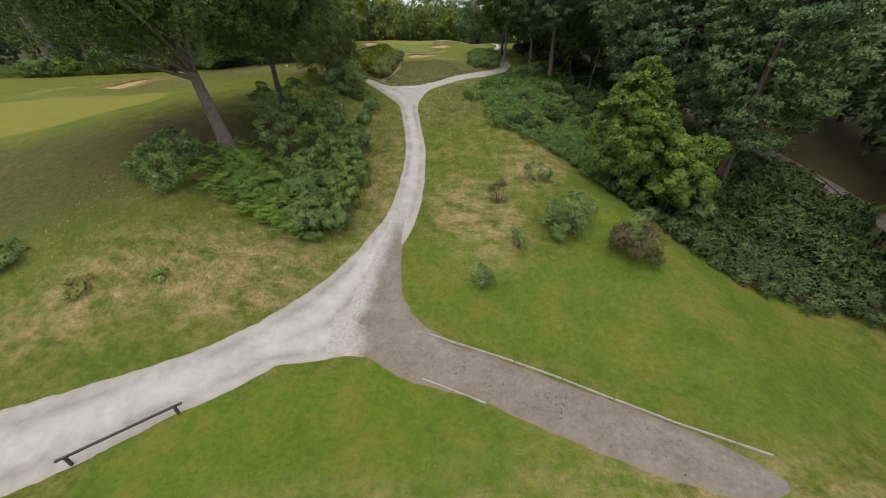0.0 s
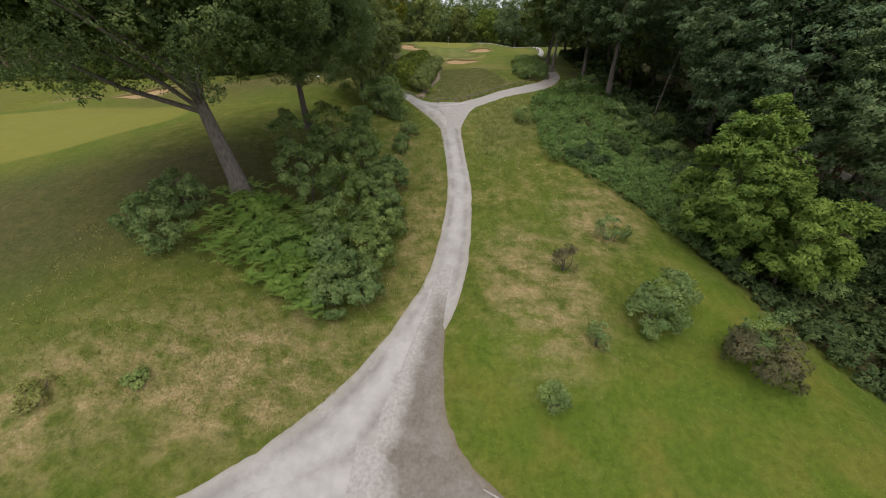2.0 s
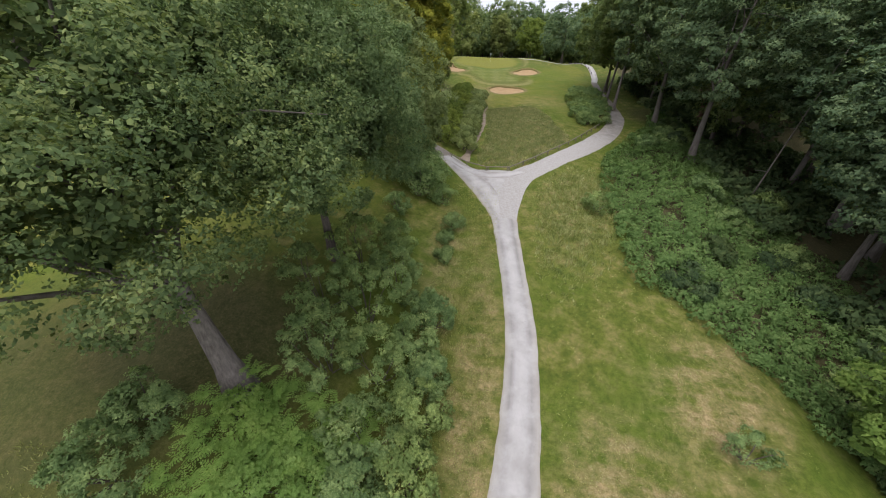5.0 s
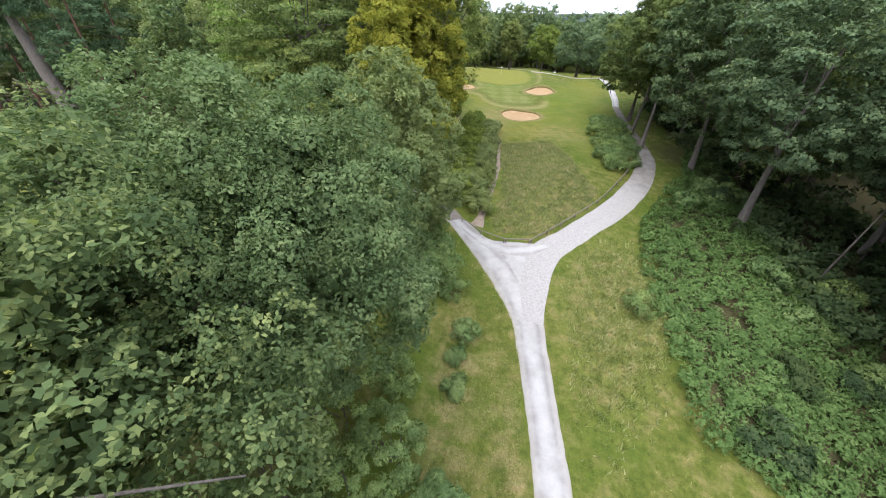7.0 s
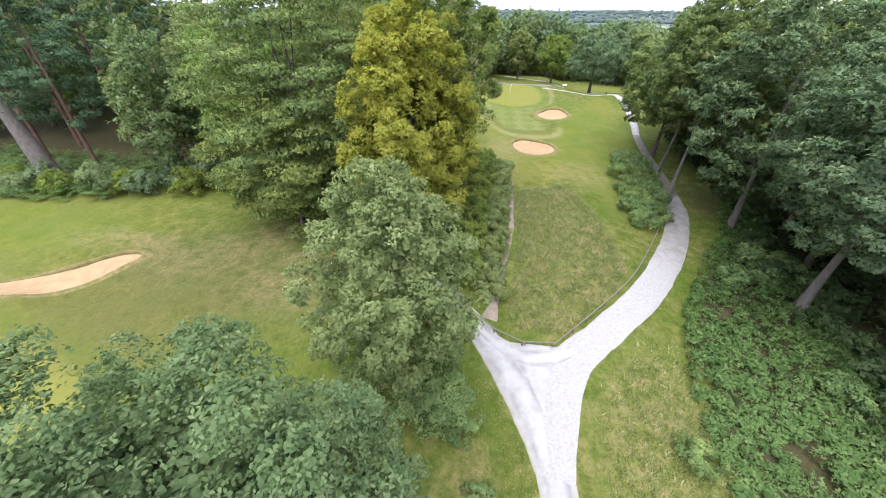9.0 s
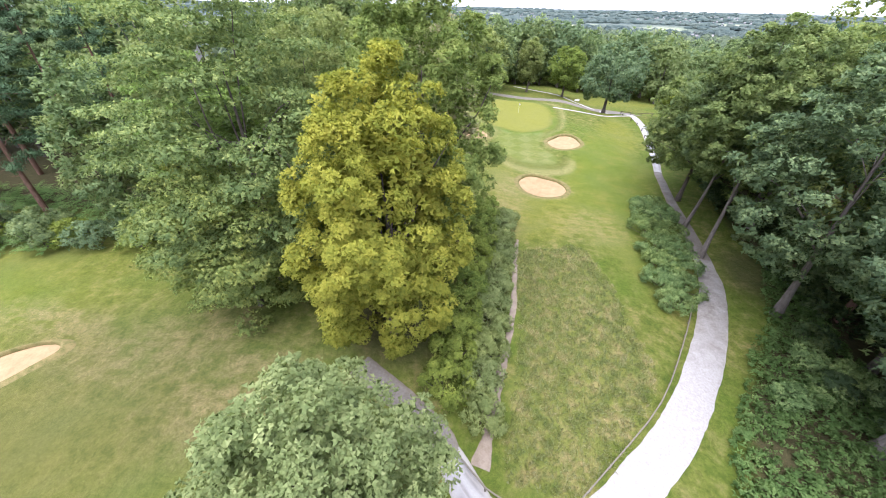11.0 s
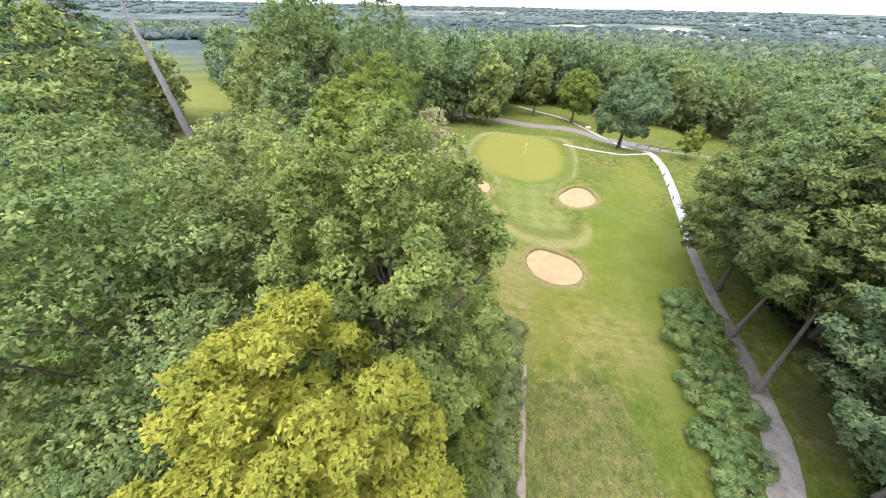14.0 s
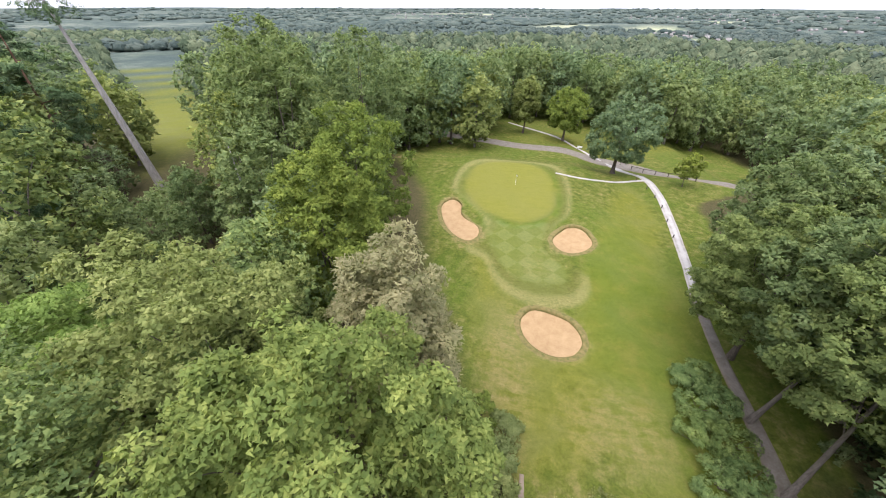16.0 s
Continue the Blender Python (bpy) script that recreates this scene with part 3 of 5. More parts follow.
strip("path", [(-4.05, 47.48, 2.3), (-5.42, 51.06, 3.0), (-7.44, 54.12, 2.8), (-9.91, 57, 2.2), (-11.05, 58.1, 2.0)], GRAVEL, 0.046, GRAVEL_LABEL, "path")
strip("path", [(-9.53, 56.62, 1.2), (-7.63, 55.29, 1.6), (-5.74, 54.56, 1.9), (-3.66, 54.83, 1.9), (-1.97, 55.75, 1.6)], GRAVEL, 0.058, GRAVEL_LABEL, "path")
strip("path", [(-10.48, 57.6, 2.0), (-12, 58.97, 2.0), (-17.9, 61.46, 2.2)], ASPHALT, 0.050, "worn grey path leading off under the yellow oak", "path")
strip("path", [(-3.76, 46.88, 2.3), (-3.34, 51.23, 3.0), (-2.06, 54.97, 3.1), (0.77, 58.13, 2.9), (5.38, 63.63, 2.9), (10.36, 72.29, 3.0), (13.4, 80, 2.7), (14.4, 86, 2.1)], ASPHALT, 0.052, GRAVEL_LABEL, "path", fade=lambda x, y: 0.5 + 0.75 * ease(78, 58, y))
strip("path", [(14.35, 85.4, 2.1), (14.7, 92, 1.7), (14.8, 99.5, 1.5), (15.3, 107.5, 1.4), (15.7, 110, 1.4)], ASPHALT, 0.056, "narrow grey worn path under the trees", "path")
strip("path", [(15.6, 109.5, 1.4), (17.2, 117.5, 1.6), (19.2, 130, 1.8), (20.5, 142.6, 1.8), (19.6, 153, 2.2), (17.5, 163, 2.4), (12, 176, 1.6), (2, 194, 1.5), (-12, 211, 1.5)], GRAVEL, 0.050, "pale stone path up to the road", "path")
strip("path", [(-0.2, 146.3, 0.7), (5, 144.8, 0.8), (11, 146.5, 0.8), (19.4, 149.5, 1.0)], GRAVEL, 0.06, "thin pale path off the putting green", "path")
strip("path", [(-10.2, 12.9, 2.0), (-8.2, 13.7, 2.8), (-5.8, 14.25, 3.1), (-4.2, 14.3, 3.0)], GRAVEL, 0.037, GRAVEL_LABEL, "path")
strip("path", [(-6.4, 14.35, 2.9), (-4.6, 14.3, 3.1), (-2.6, 14.1, 3.1), (-0.6, 12.9, 2.6)], ASPHALT, 0.058, "worn asphalt where the two branches join", "path", fade=lambda x, y: ease(-3.4, -6.0, x) * 1.25 - 0.1)
strip("path", [(-3.04, 26.24, 1.2), (-3.6, 22.6, 1.6), (-4.0, 18.6, 2.8), (-3.9, 15.6, 4.0), (-1.6, 13.0, 3.4), (1.6, 11.6, 2.8), (5.4, 9.75, 2.95), (9, 8.1, 2.8), (11.2, 7.1, 2.3), (12.3, 6.7, 1.5), (13.0, 6.5, 0.5)], ASPHALT, 0.062, "worn brown-grey asphalt branch path with crumbling edges", "path", fade=lambda x, y: np.maximum(ease(20, 27, y), ease(0.9, -1.3, x + 4.6 - 0.18 * np.maximum(0, y - 16)) * ease(13, 16, y)) * 1.25 - 0.1)
strip("road", [(-60, 196, 7.6), (-36, 186, 7.6), (-14, 177.5, 7.6), (5, 173.5, 7.6), (20, 166.5, 7.6), (34, 154, 6.2), (60, 140, 6)], ASPHALT, 0.05, "grey asphalt lane behind the putting green", "road")
strip("road", [(40, 60, 3.5), (41, 40, 3.5), (42, 25, 3.5), (44, 5, 3.5)], ASPHALT, 0.06, "dark lane among the trees", "road")
strip("path", [(-7.1, 83.4, 0.5), (-7.2, 79, 0.65), (-7.1, 72, 0.7), (-7.5, 66, 0.8), (-8.1, 60.5, 0.95), (-8.4, 57.4, 1.3)], DIRT, 0.035, "narrow trodden earth trail beside the hedge", "path", rag=0.3)


def bunker(ring, label):
    mid = ring.mean(0)
    rows = [0.0, 0.3, 0.55, 0.75, 0.88, 0.96, 1.0]
    v, f = [], []
    n = len(ring)
    for q in rows[1:]:
        for i, p in enumerate(ring):
            x, y = mid + (p - mid) * q * (1 + 0.015 * vnoise(i * 0.7, 1.5, 2))
            v.append((x, y, float(land(x, y)) + 0.05 - 0.10 * (q == 1.0) + 0.03 * float(vnoise(x * 1.3, y * 1.3, 6))))
    c = len(v)
    v.append((*mid, float(land(*mid)) + 0.05))
    for k in range(len(rows) - 2):
        for i in range(n):
            j = (i + 1) % n
            f.append((k * n + i, k * n + j, (k + 1) * n + j, (k + 1) * n + i))
    f += [(c, (i + 1) % n, i) for i in range(n)]
    base = thing("bunker", mid[0], mid[1], float(land(*mid)), label, "bunker", "sand bunkers")
    sand = mesh_object("sand", [Vector(p) - base.location for p in v], [g[::-1] for g in f], SAND, base, smooth=True)
    sand.data.flip_normals()
    # the turf lip stands over the far side
    lv, lf = [], []
    for i, p in enumerate(ring):
        out = (p - mid) / np.linalg.norm(p - mid)
        h = 0.10 + 0.32 * max(0.0, out[1]) ** 0.7
        for q, up in ((-0.02, 0.0), (0.0, h * 0.7), (0.22, h), (0.9, 0.03)):
            x, y = p + out * q
            lv.append(Vector((x, y, float(land(x, y)) + up + (0.0 if q < 0.9 else -0.06))) - base.location)
    for i in range(n):
        j = (i + 1) % n
        for k in range(3):
            lf.append((i * 4 + k, j * 4 + k, j * 4 + k + 1, i * 4 + k + 1))
    lip = mesh_object("lip", lv, lf, LIP, base, "rough turf lip", smooth=True)
    return base


LIP = plain_material("turf_lip", (0.10, 0.11, 0.03), (0.27, 0.21, 0.09), 2.2, 0.95, 0.1)
bunker(SANDS[0], "kidney-shaped bunker of orange sand below the putting green")
bunker(SANDS[1], "round bunker of orange sand beside the putting green")
bunker(SANDS[2], "long bent bunker of orange sand beside the putting green")
bunker(SANDS[3], "narrow pale sand bunker on the grass slope")

# ---- trees and shrubs ----
def leaf_quads(rng, mids, radii, count, size, flat=1.0, droop=0.0, up=0.55, wild=0.75, narrow=0.55, tri=False, rosette=5, fill=0.0, heart=None):
    """Leaves in rosettes round clump middles. Returns corners (n x 3 or 4 x 3) and soft normals, which follow the clump's roundness."""
    if fill:
        # larger leaves deeper in close the crown
        a, c = leaf_quads(rng, mids, radii * 0.82, int(count * fill), size * 1.15, flat, droop, up, wild, 0.8, tri, rosette, 0.0, heart), leaf_quads(rng, mids, radii, count, size, flat, droop, up, wild, narrow, tri, rosette, 0.0, heart)
        return np.concatenate([a[0], c[0]]), np.concatenate([a[1], c[1]])
    m = max(1, count // rosette)
    which = rng.integers(0, len(mids), m)
    if heart is None:
        heart = np.tile(mids.mean(0) - np.array([0, 0, 0.25 * np.ptp(mids[:, 2])]), (len(mids), 1))
    away = mids - heart
    away /= np.linalg.norm(away, axis=1, keepdims=True) + 1e-9
    d = rng.normal(size=(m, 3)) + away[which] * 0.5 + np.array([0, 0, 0.35])
    d /= np.linalg.norm(d, axis=1, keepdims=True)
    rad = radii[which] * (0.66 + 0.40 * rng.random(m))
    p = mids[which] + d * rad[:, None] * np.array([1, 1, flat])
    out = p - heart[which]
    out /= np.linalg.norm(out, axis=1, keepdims=True) + 1e-9
    nrm = d * 0.5 + out * 0.25 + np.array([0, 0, up]) + rng.normal(size=(m, 3)) * wild * 0.45
    nrm /= np.linalg.norm(nrm, axis=1, keepdims=True)
    t = rng.normal(size=(m, 3)) + d * 0.5 - np.array([0, 0, droop])
    t -= nrm * (t * nrm).sum(1, keepdims=True)
    t /= np.linalg.norm(t, axis=1, keepdims=True) + 1e-9
    b = np.cross(nrm, t)
    soft = d * 0.75 + out * 0.35 + np.array([0, 0, 0.3])
    p, nrm, t, b, soft = (np.repeat(v, rosette, 0) for v in (p, nrm, t, b, soft))
    n = len(p)
    w = (np.tile(np.arange(rosette), m) * 2 * math.pi / rosette + rng.normal(size=n) * 0.35)[:, None]
    if droop > 0.3:
        w = w * 0.35
    tip = t * np.cos(w) + b * np.sin(w) + nrm * rng.normal(size=(n, 1)) * 0.45 + nrm * 0.15
    tip /= np.linalg.norm(tip, axis=1, keepdims=True)
    face = nrm + rng.normal(size=(n, 3)) * 0.45
    face -= tip * (face * tip).sum(1, keepdims=True)
    face /= np.linalg.norm(face, axis=1, keepdims=True) + 1e-9
    side = np.cross(face, tip)
    s = (size * (0.7 + 0.6 * rng.random(n)))[:, None]
    p = p + tip * s * 0.5 + rng.normal(size=(n, 3)) * s * 0.35
    soft = soft + face * 0.16
    soft /= np.linalg.norm(soft, axis=1, keepdims=True)
    if tri:
        c = np.stack([p - tip * s * 0.5 + side * s * narrow * 0.55, p - tip * s * 0.5 - side * s * narrow * 0.55, p + tip * s * 0.6], 1)
    else:
        c = np.stack([p - tip * s * 0.5, p - side * s * narrow * 0.5 + face * s * 0.06, p + tip * s * 0.5 - face * s * 0.08, p + side * s * narrow * 0.5 + face * s * 0.06], 1)
    return c, soft


def tube(points, radii, sides=8):
    v, f = [], []
    for i, p in enumerate(points):
        a = Vector(points[min(i + 1, len(points) - 1)]) - Vector(points[max(i - 1, 0)])
        q = a.to_track_quat("Z", "Y")
        for k in range(sides):
            w = 2 * math.pi * k / sides
            v.append(Vector(p) + q @ Vector((math.cos(w), math.sin(w), 0)) * radii[i] * (1 + 0.10 * math.sin(3 * w + i)))
    for i in range(len(points) - 1):
        for k in range(sides):
            f.append((i * sides + k, i * sides + (k + 1) % sides, (i + 1) * sides + (k + 1) % sides, (i + 1) * sides + k))
    f.append(tuple(range((len(points) - 1) * sides, len(points) * sides)))
    return v, f


def bough(rng, a, b, r0, r1, sag=0.12, n=5):
    a, b = np.array(a, float), np.array(b, float)
    pts = []
    wob = rng.normal(size=3) * np.linalg.norm(b - a) * 0.06
    for u in np.linspace(0, 1, n):
        p = a + (b - a) * u + wob * math.sin(u * math.pi)
        p[2] += np.linalg.norm(b - a) * sag * math.sin(u * math.pi)
        pts.append(p)
    return tube(pts, list(np.linspace(r0, r1, n)), 6)


def tree(name, x, y, high, wide, foot, mat, bark, label, category="tree", seed=1, clumps=90, leaves=14000, leaf=0.34, lean=(0, 0), squash=0.62, trunk=0.32, shape=1.0, flat=0.8,
         droop=0.0, clump=1.0, deep=None, group="", limbs=9, narrow=0.55, z=None, hollow=0.45, tri=False, lobes=0, loose=0.42, heart=0.0):
    """A tree: trunk and limbs, and a crown of leaf clumps. foot: the height of the crown's underside; shape: under 1 narrows the top."""
    rng = np.random.default_rng(seed)
    deep = deep or wide
    z0 = float(land(x, y)) - 0.15 if z is None else z
    base = thing(name, x, y, z0, label, category, group)
    half = (high - foot) / 2
    mid = np.array([lean[0], lean[1], foot + half])
    mids, radii = [], []
    golden = math.pi * (3 - math.sqrt(5))
    loose = int(clumps * loose)
    for i in range(loose):
        u = 1 - 2 * (i + 0.5) / loose
        w = golden * i + rng.normal() * 0.35
        q = math.sqrt(1 - u * u)
        r = min(1.05, (hollow + (0.95 - hollow) * rng.random() ** 0.4) * (1 + 0.08 * rng.normal()))
        taper = 1 - (1 - shape) * max(0.0, u)
        mids.append(mid + np.array([math.cos(w) * q * wide * r * taper, math.sin(w) * q * deep * r * taper, u * half * r]))
        radii.append(clump * (0.9 + 0.6 * rng.random()))
    lobes = lobes or max(9, clumps // 8)
    size = 1.35 / math.sqrt(lobes)
    per = -(-(clumps - loose) // lobes)
    for i in range(lobes):
        u = 1 - 1.9 * (i + 0.5) / lobes
        w = golden * i + 1.0 + rng.normal() * 0.3
        q = math.sqrt(max(0.0, 1 - u * u))
        taper = 1 - (1 - shape) * max(0.0, u)
        r = (1 - size * 0.8) * (1 + 0.05 * rng.normal())
        out = np.array([math.cos(w) * q, math.sin(w) * q, u])
        core = mid + out * np.array([wide * taper, deep * taper, half]) * r
        big = size * rng.uniform(0.85, 1.2)
        for k in range(per):
            d = rng.normal(size=3) + out * 0.9
            d /= np.linalg.norm(d)
            mids.append(core + d * np.array([wide, deep, half * 0.5 + wide * 0.5]) * big * rng.uniform(0.75, 1.0))
            radii.append(clump * (0.7 + 0.5 * rng.random()))
    clumps = len(mids)
    mids, radii = np.array(mids), np.array(radii)
    low = mids[:, 2] - radii * flat < foot * 0.7
    mids[low, 2] = foot * 0.7 + radii[low] * flat
    # trunk
    n = 9
    top = mid + np.array([0, 0, half * 0.45])
    bend = rng.normal(size=2) * 0.25
    pts = []
    for u in np.linspace(0, 1, n):
        p = np.array([0, 0, -0.3]) * (1 - u) + top * u
        p[:2] += bend * math.sin(u * math.pi)
        pts.append(p)
    rad = [trunk * ((1 + 0.7 * math.exp(-u * 14)) * (1 - 0.92 * u)) for u in np.linspace(0, 1, n)]
    v, f = tube(pts, rad, 10)
    mesh_object("trunk", v, f, bark, base, smooth=True)
    order = rng.permutation(clumps)[:limbs]
    for i in order:
        u = rng.uniform(0.3, 0.85)
        start = np.array([np.interp(u, np.linspace(0, 1, n), [p[k] for p in pts]) for k in range(3)])
        r0 = float(np.interp(u, np.linspace(0, 1, n), rad)) * 0.45
        v, f = bough(rng, start, mids[i], r0, r0 * 0.2)
        mesh_object("limb", v, f, bark, base, smooth=True)
    narrow = narrow * 1.4 if tri and droop < 1 else narrow
    outer = leaf_quads(rng, mids, radii, leaves, leaf, flat, droop, up=0.85, narrow=narrow, tri=tri, fill=0.24 if leaf < 0.15 else 0.2 if leaf < 0.3 else 0.12)
    inner = leaf_quads(rng, mid + (mids - mid) * 0.66, radii * 0.8, int(leaves * (heart or (0.12 if leaf < 0.3 else 0.07))), leaf * (2.1 if heart else 1.55), flat, droop, up=0.85, narrow=0.75, tri=tri)
    mesh_done("crown", quads_mesh("crown", np.concatenate([outer[0], inner[0]]), np.concatenate([outer[1], inner[1]])), mat, base)
    return base


def pine(name, x, y, high, label, seed=1, wide=3.6, foot=0.55, lean=(0, 0), trunk=0.28, leaves=7000, leaf=0.5, mat=None, bark=None, stubs=7, tiers=26, group=""):
    """A pine: a bare tall trunk with broken stubs, and flat sprays of needles on the upper boughs."""
    rng = np.random.default_rng(seed)
    bark = bark or PINE_BARK
    base = thing(name, x, y, float(land(x, y)) - 0.15, label, "tree", group)
    pts = [np.array([lean[0] * u, lean[1] * u, -0.3 + (high + 0.3) * u]) for u in np.linspace(0, 1, 9)]
    v, f = tube(pts, [trunk * (1.25 - 1.1 * u) for u in np.linspace(0, 1, 9)], 9)
    mesh_object("trunk", v, f, bark, base, smooth=True)
    mids, radii = [], []
    for i in range(tiers):
        u = foot + (1 - foot) * (i + rng.random()) / tiers
        at = np.array([lean[0] * u, lean[1] * u, high * u])
        reach = wide * (0.35 + 0.75 * math.sin(math.pi * min(1, 0.25 + 0.8 * (u - foot) / (1 - foot)))) * rng.uniform(0.7, 1.1)
        w = rng.uniform(0, 2 * math.pi)
        end = at + np.array([math.cos(w) * reach, math.sin(w) * reach, rng.uniform(-0.5, 0.7)])
        if i % 3 == 0:
            v, f = bough(rng, at, end, 0.07, 0.02, 0.05, 4)
            mesh_object("limb", v, f, bark, base, smooth=True)
        for q in (0.45, 0.75, 1.0):
            mids.append(at + (end - at) * q)
            radii.append(0.55 + 0.5 * rng.random())
    for i in range(stubs):
        u = rng.uniform(0.15, foot)
        at = np.array([lean[0] * u, lean[1] * u, high * u])
        w = rng.uniform(0, 2 * math.pi)
        v, f = bough(rng, at, at + np.array([math.cos(w), math.sin(w), 0.1]) * rng.uniform(0.6, 1.6), 0.05, 0.012, 0.02, 4)
        mesh_object("broken_limb", v, f, bark, base, smooth=True)
    if leaves:
        mesh_done("crown", quads_mesh("crown", *leaf_quads(rng, np.array(mids), np.array(radii), leaves, leaf, 0.45, 0.2, narrow=0.3, tri=True)), mat or NEEDLE, base)
    return base


def bush(name, x, y, high, wide, mat, label, seed=1, deep=None, leaves=2600, leaf=0.16, clumps=26, clump=0.42, turn=0.0, narrow=0.35, category="shrub", group="", bark=None, up=0.5):
    """A shrub: short forked stems and a low dome of leaf clumps."""
    fine = name in ("gorse_bush", "holly_bush", "bracken_clump", "hedge_bush")
    rng = np.random.default_rng(seed)
    deep = deep or wide
    base = thing(name, x, y, float(land(x, y)) - 0.05, label, category, group, turn)
    mids, radii = [], []
    for i in range(clumps):
        w, r = rng.uniform(0, 2 * math.pi), math.sqrt(rng.random()) * 0.92
        h = high * (0.28 + 0.62 * math.sqrt(max(0, 1 - r * r)) * rng.uniform(0.75, 1.08))
        if rng.random() < 0.3:
            h *= 0.5
        mids.append((math.cos(w) * r * wide, math.sin(w) * r * deep, h))
        radii.append(clump * (0.7 + 0.6 * rng.random()))
    mids, radii = np.array(mids), np.array(radii)
    mids[:, 2] = np.maximum(mids[:, 2], radii * 0.7)
    lx, ly = mids[:, 0] * math.cos(turn) - mids[:, 1] * math.sin(turn) + x, mids[:, 0] * math.sin(turn) + mids[:, 1] * math.cos(turn) + y
    mids[:, 2] += land(lx, ly) - float(land(x, y))
    for i in range(min(clumps, 7)):
        v, f = bough(rng, (mids[i, 0] * 0.15, mids[i, 1] * 0.15, 0), mids[i], 0.035, 0.01, 0.02, 4)
        mesh_object("stem", v, f, bark or BARK, base, smooth=True)
    mesh_done("foliage", quads_mesh("foliage", *leaf_quads(rng, mids, radii, int(leaves * (2.0 if fine else 1.25)), leaf * (0.54 if fine else 0.72), 0.85, -0.6, up=up, narrow=narrow * 1.5, tri=True, fill=0.22)), mat, base)
    return base


def scatter(name, places, mat, label, category, blades, high, wide, seed, kind="stuff", lay=0.5):
    """Tufts of upright blades at places (n x 2): grass, heather or bracken."""
    rng = np.random.default_rng(seed)
    p = np.repeat(places, blades, 0)
    n = len(p)
    p = p + rng.normal(size=(n, 2)) * wide * 1.2
    z = land(p[:, 0], p[:, 1])
    w = rng.uniform(0, 2 * math.pi, n)
    h = high * (0.55 + 0.75 * rng.random(n))
    side = np.stack([np.cos(w), np.sin(w), np.zeros(n)], 1)
    lean = np.stack([rng.normal(size=n) * lay, rng.normal(size=n) * lay, np.ones(n)], 1) * h[:, None]
    b = np.column_stack([p, z - 0.03])
    s = (wide * (0.5 + 0.6 * rng.random(n)))[:, None]
    corners = np.stack([b - side * s * 0.6, b + side * s * 0.6, b + lean], 1)
    return tagged(mesh_done(name, quads_mesh(name, corners), mat), label, category, kind=kind)


def leafy_bank(name, mids, radii, mat, label, category, count, leaf, seed, narrow=0.5):
    """One close mass of low foliage over domes at mids (n x 3)."""
    g = np.random.default_rng(seed)
    c, soft = leaf_quads(g, np.array(mids), np.array(radii), count, leaf, 0.75, 0.1, up=0.9, narrow=narrow, tri=True, fill=0.45)
    return tagged(mesh_done(name, quads_mesh(name, c, soft), mat), label, category, kind="stuff")


def fronds(name, mids, mat, label, seed, per=7, length=0.8, kind="stuff"):
    """Bracken: arching fronds, each a blade of toothed pairs, round each middle (n x 3)."""
    rng = np.random.default_rng(seed)
    quads = []
    for mx, my, mz in mids:
        for _ in range(per):
            w = rng.uniform(0, 2 * math.pi)
            d = np.array([math.cos(w), math.sin(w), 0])
            s = np.array([-d[1], d[0], 0])
            le = length * rng.uniform(0.7, 1.25)
            for k in range(6):
                u0 = k / 6
                a = np.array([mx, my, mz]) + d * le * u0 + np.array([0, 0, 0.30 * le * math.sin(u0 * 2.6)])
                c = a + d * le * 0.17
                wd = le * 0.36 * (1 - u0 * 0.85)
                for g in (1, -1):
                    e = a + s * g * wd + d * 0.16 * le + np.array([0, 0, -0.15 * wd])
                    quads.append([a, a * 0.4 + e * 0.6 - d * 0.035 * le, e, c * 0.55 + e * 0.45])
    return tagged(mesh_done(name, quads_mesh(name, np.array(quads)), mat), label, "bracken", kind=kind)

# ---- the trees that stand out ----
tree("oak_tree", -16.4, 27.8, 17.9, 9.7, 6.6, OAK_SHADED, PALE_BARK, "broad spreading oak with a leaning bare trunk above the bracken", seed=3, clumps=760, leaves=120000, leaf=0.118, lean=(-2.9, 0.9), trunk=0.52, clump=0.78, limbs=18, deep=9.0, lobes=80, loose=0.5, heart=0.42, narrow=0.55, flat=0.75)
tree("oak_tree", -15.3, 37.3, 16.3, 6.4, 4.7, WOOD_GREEN, BARK, "rounded grey-green oak close behind the leaning oak", seed=4, clumps=500, leaves=124000, leaf=0.112, trunk=0.3, clump=0.66, limbs=10, lobes=60, deep=5.4, loose=0.5, heart=0.5)
tree("oak_tree", -14.2, 51.0, 14.6, 5.0, 1.2, OAK_GREY, BARK, "grey-green young oak with a dense rounded crown on the grass", seed=5, tri=True, clumps=360, leaves=74000, leaf=0.118, lobes=44, loose=0.6, trunk=0.22, clump=0.56, shape=0.55, limbs=8)
tree("oak_tree", -16.7, 65.4, 19.9, 5.5, 0.0, YELLOW, BARK, "tall yellow-leaved oak standing beside the path", seed=12, tri=True, narrow=0.5, clumps=500, leaves=124000, leaf=0.135, deep=6.5, heart=0.3, lobes=30, loose=0.26, hollow=0.5, trunk=0.34, clump=0.62, shape=0.84, limbs=9, lean=(0.1, 0))
tree("oak_tree", -16.2, 73.9, 24.4, 6.2, 3.0, TALL_OAK, BARK, "tall dark green oak behind the yellow oak", seed=11, tri=True, narrow=0.5, clumps=460, leaves=112000, leaf=0.145, lobes=32, loose=0.22, hollow=0.6, trunk=0.36, clump=0.66, shape=0.85, limbs=9)
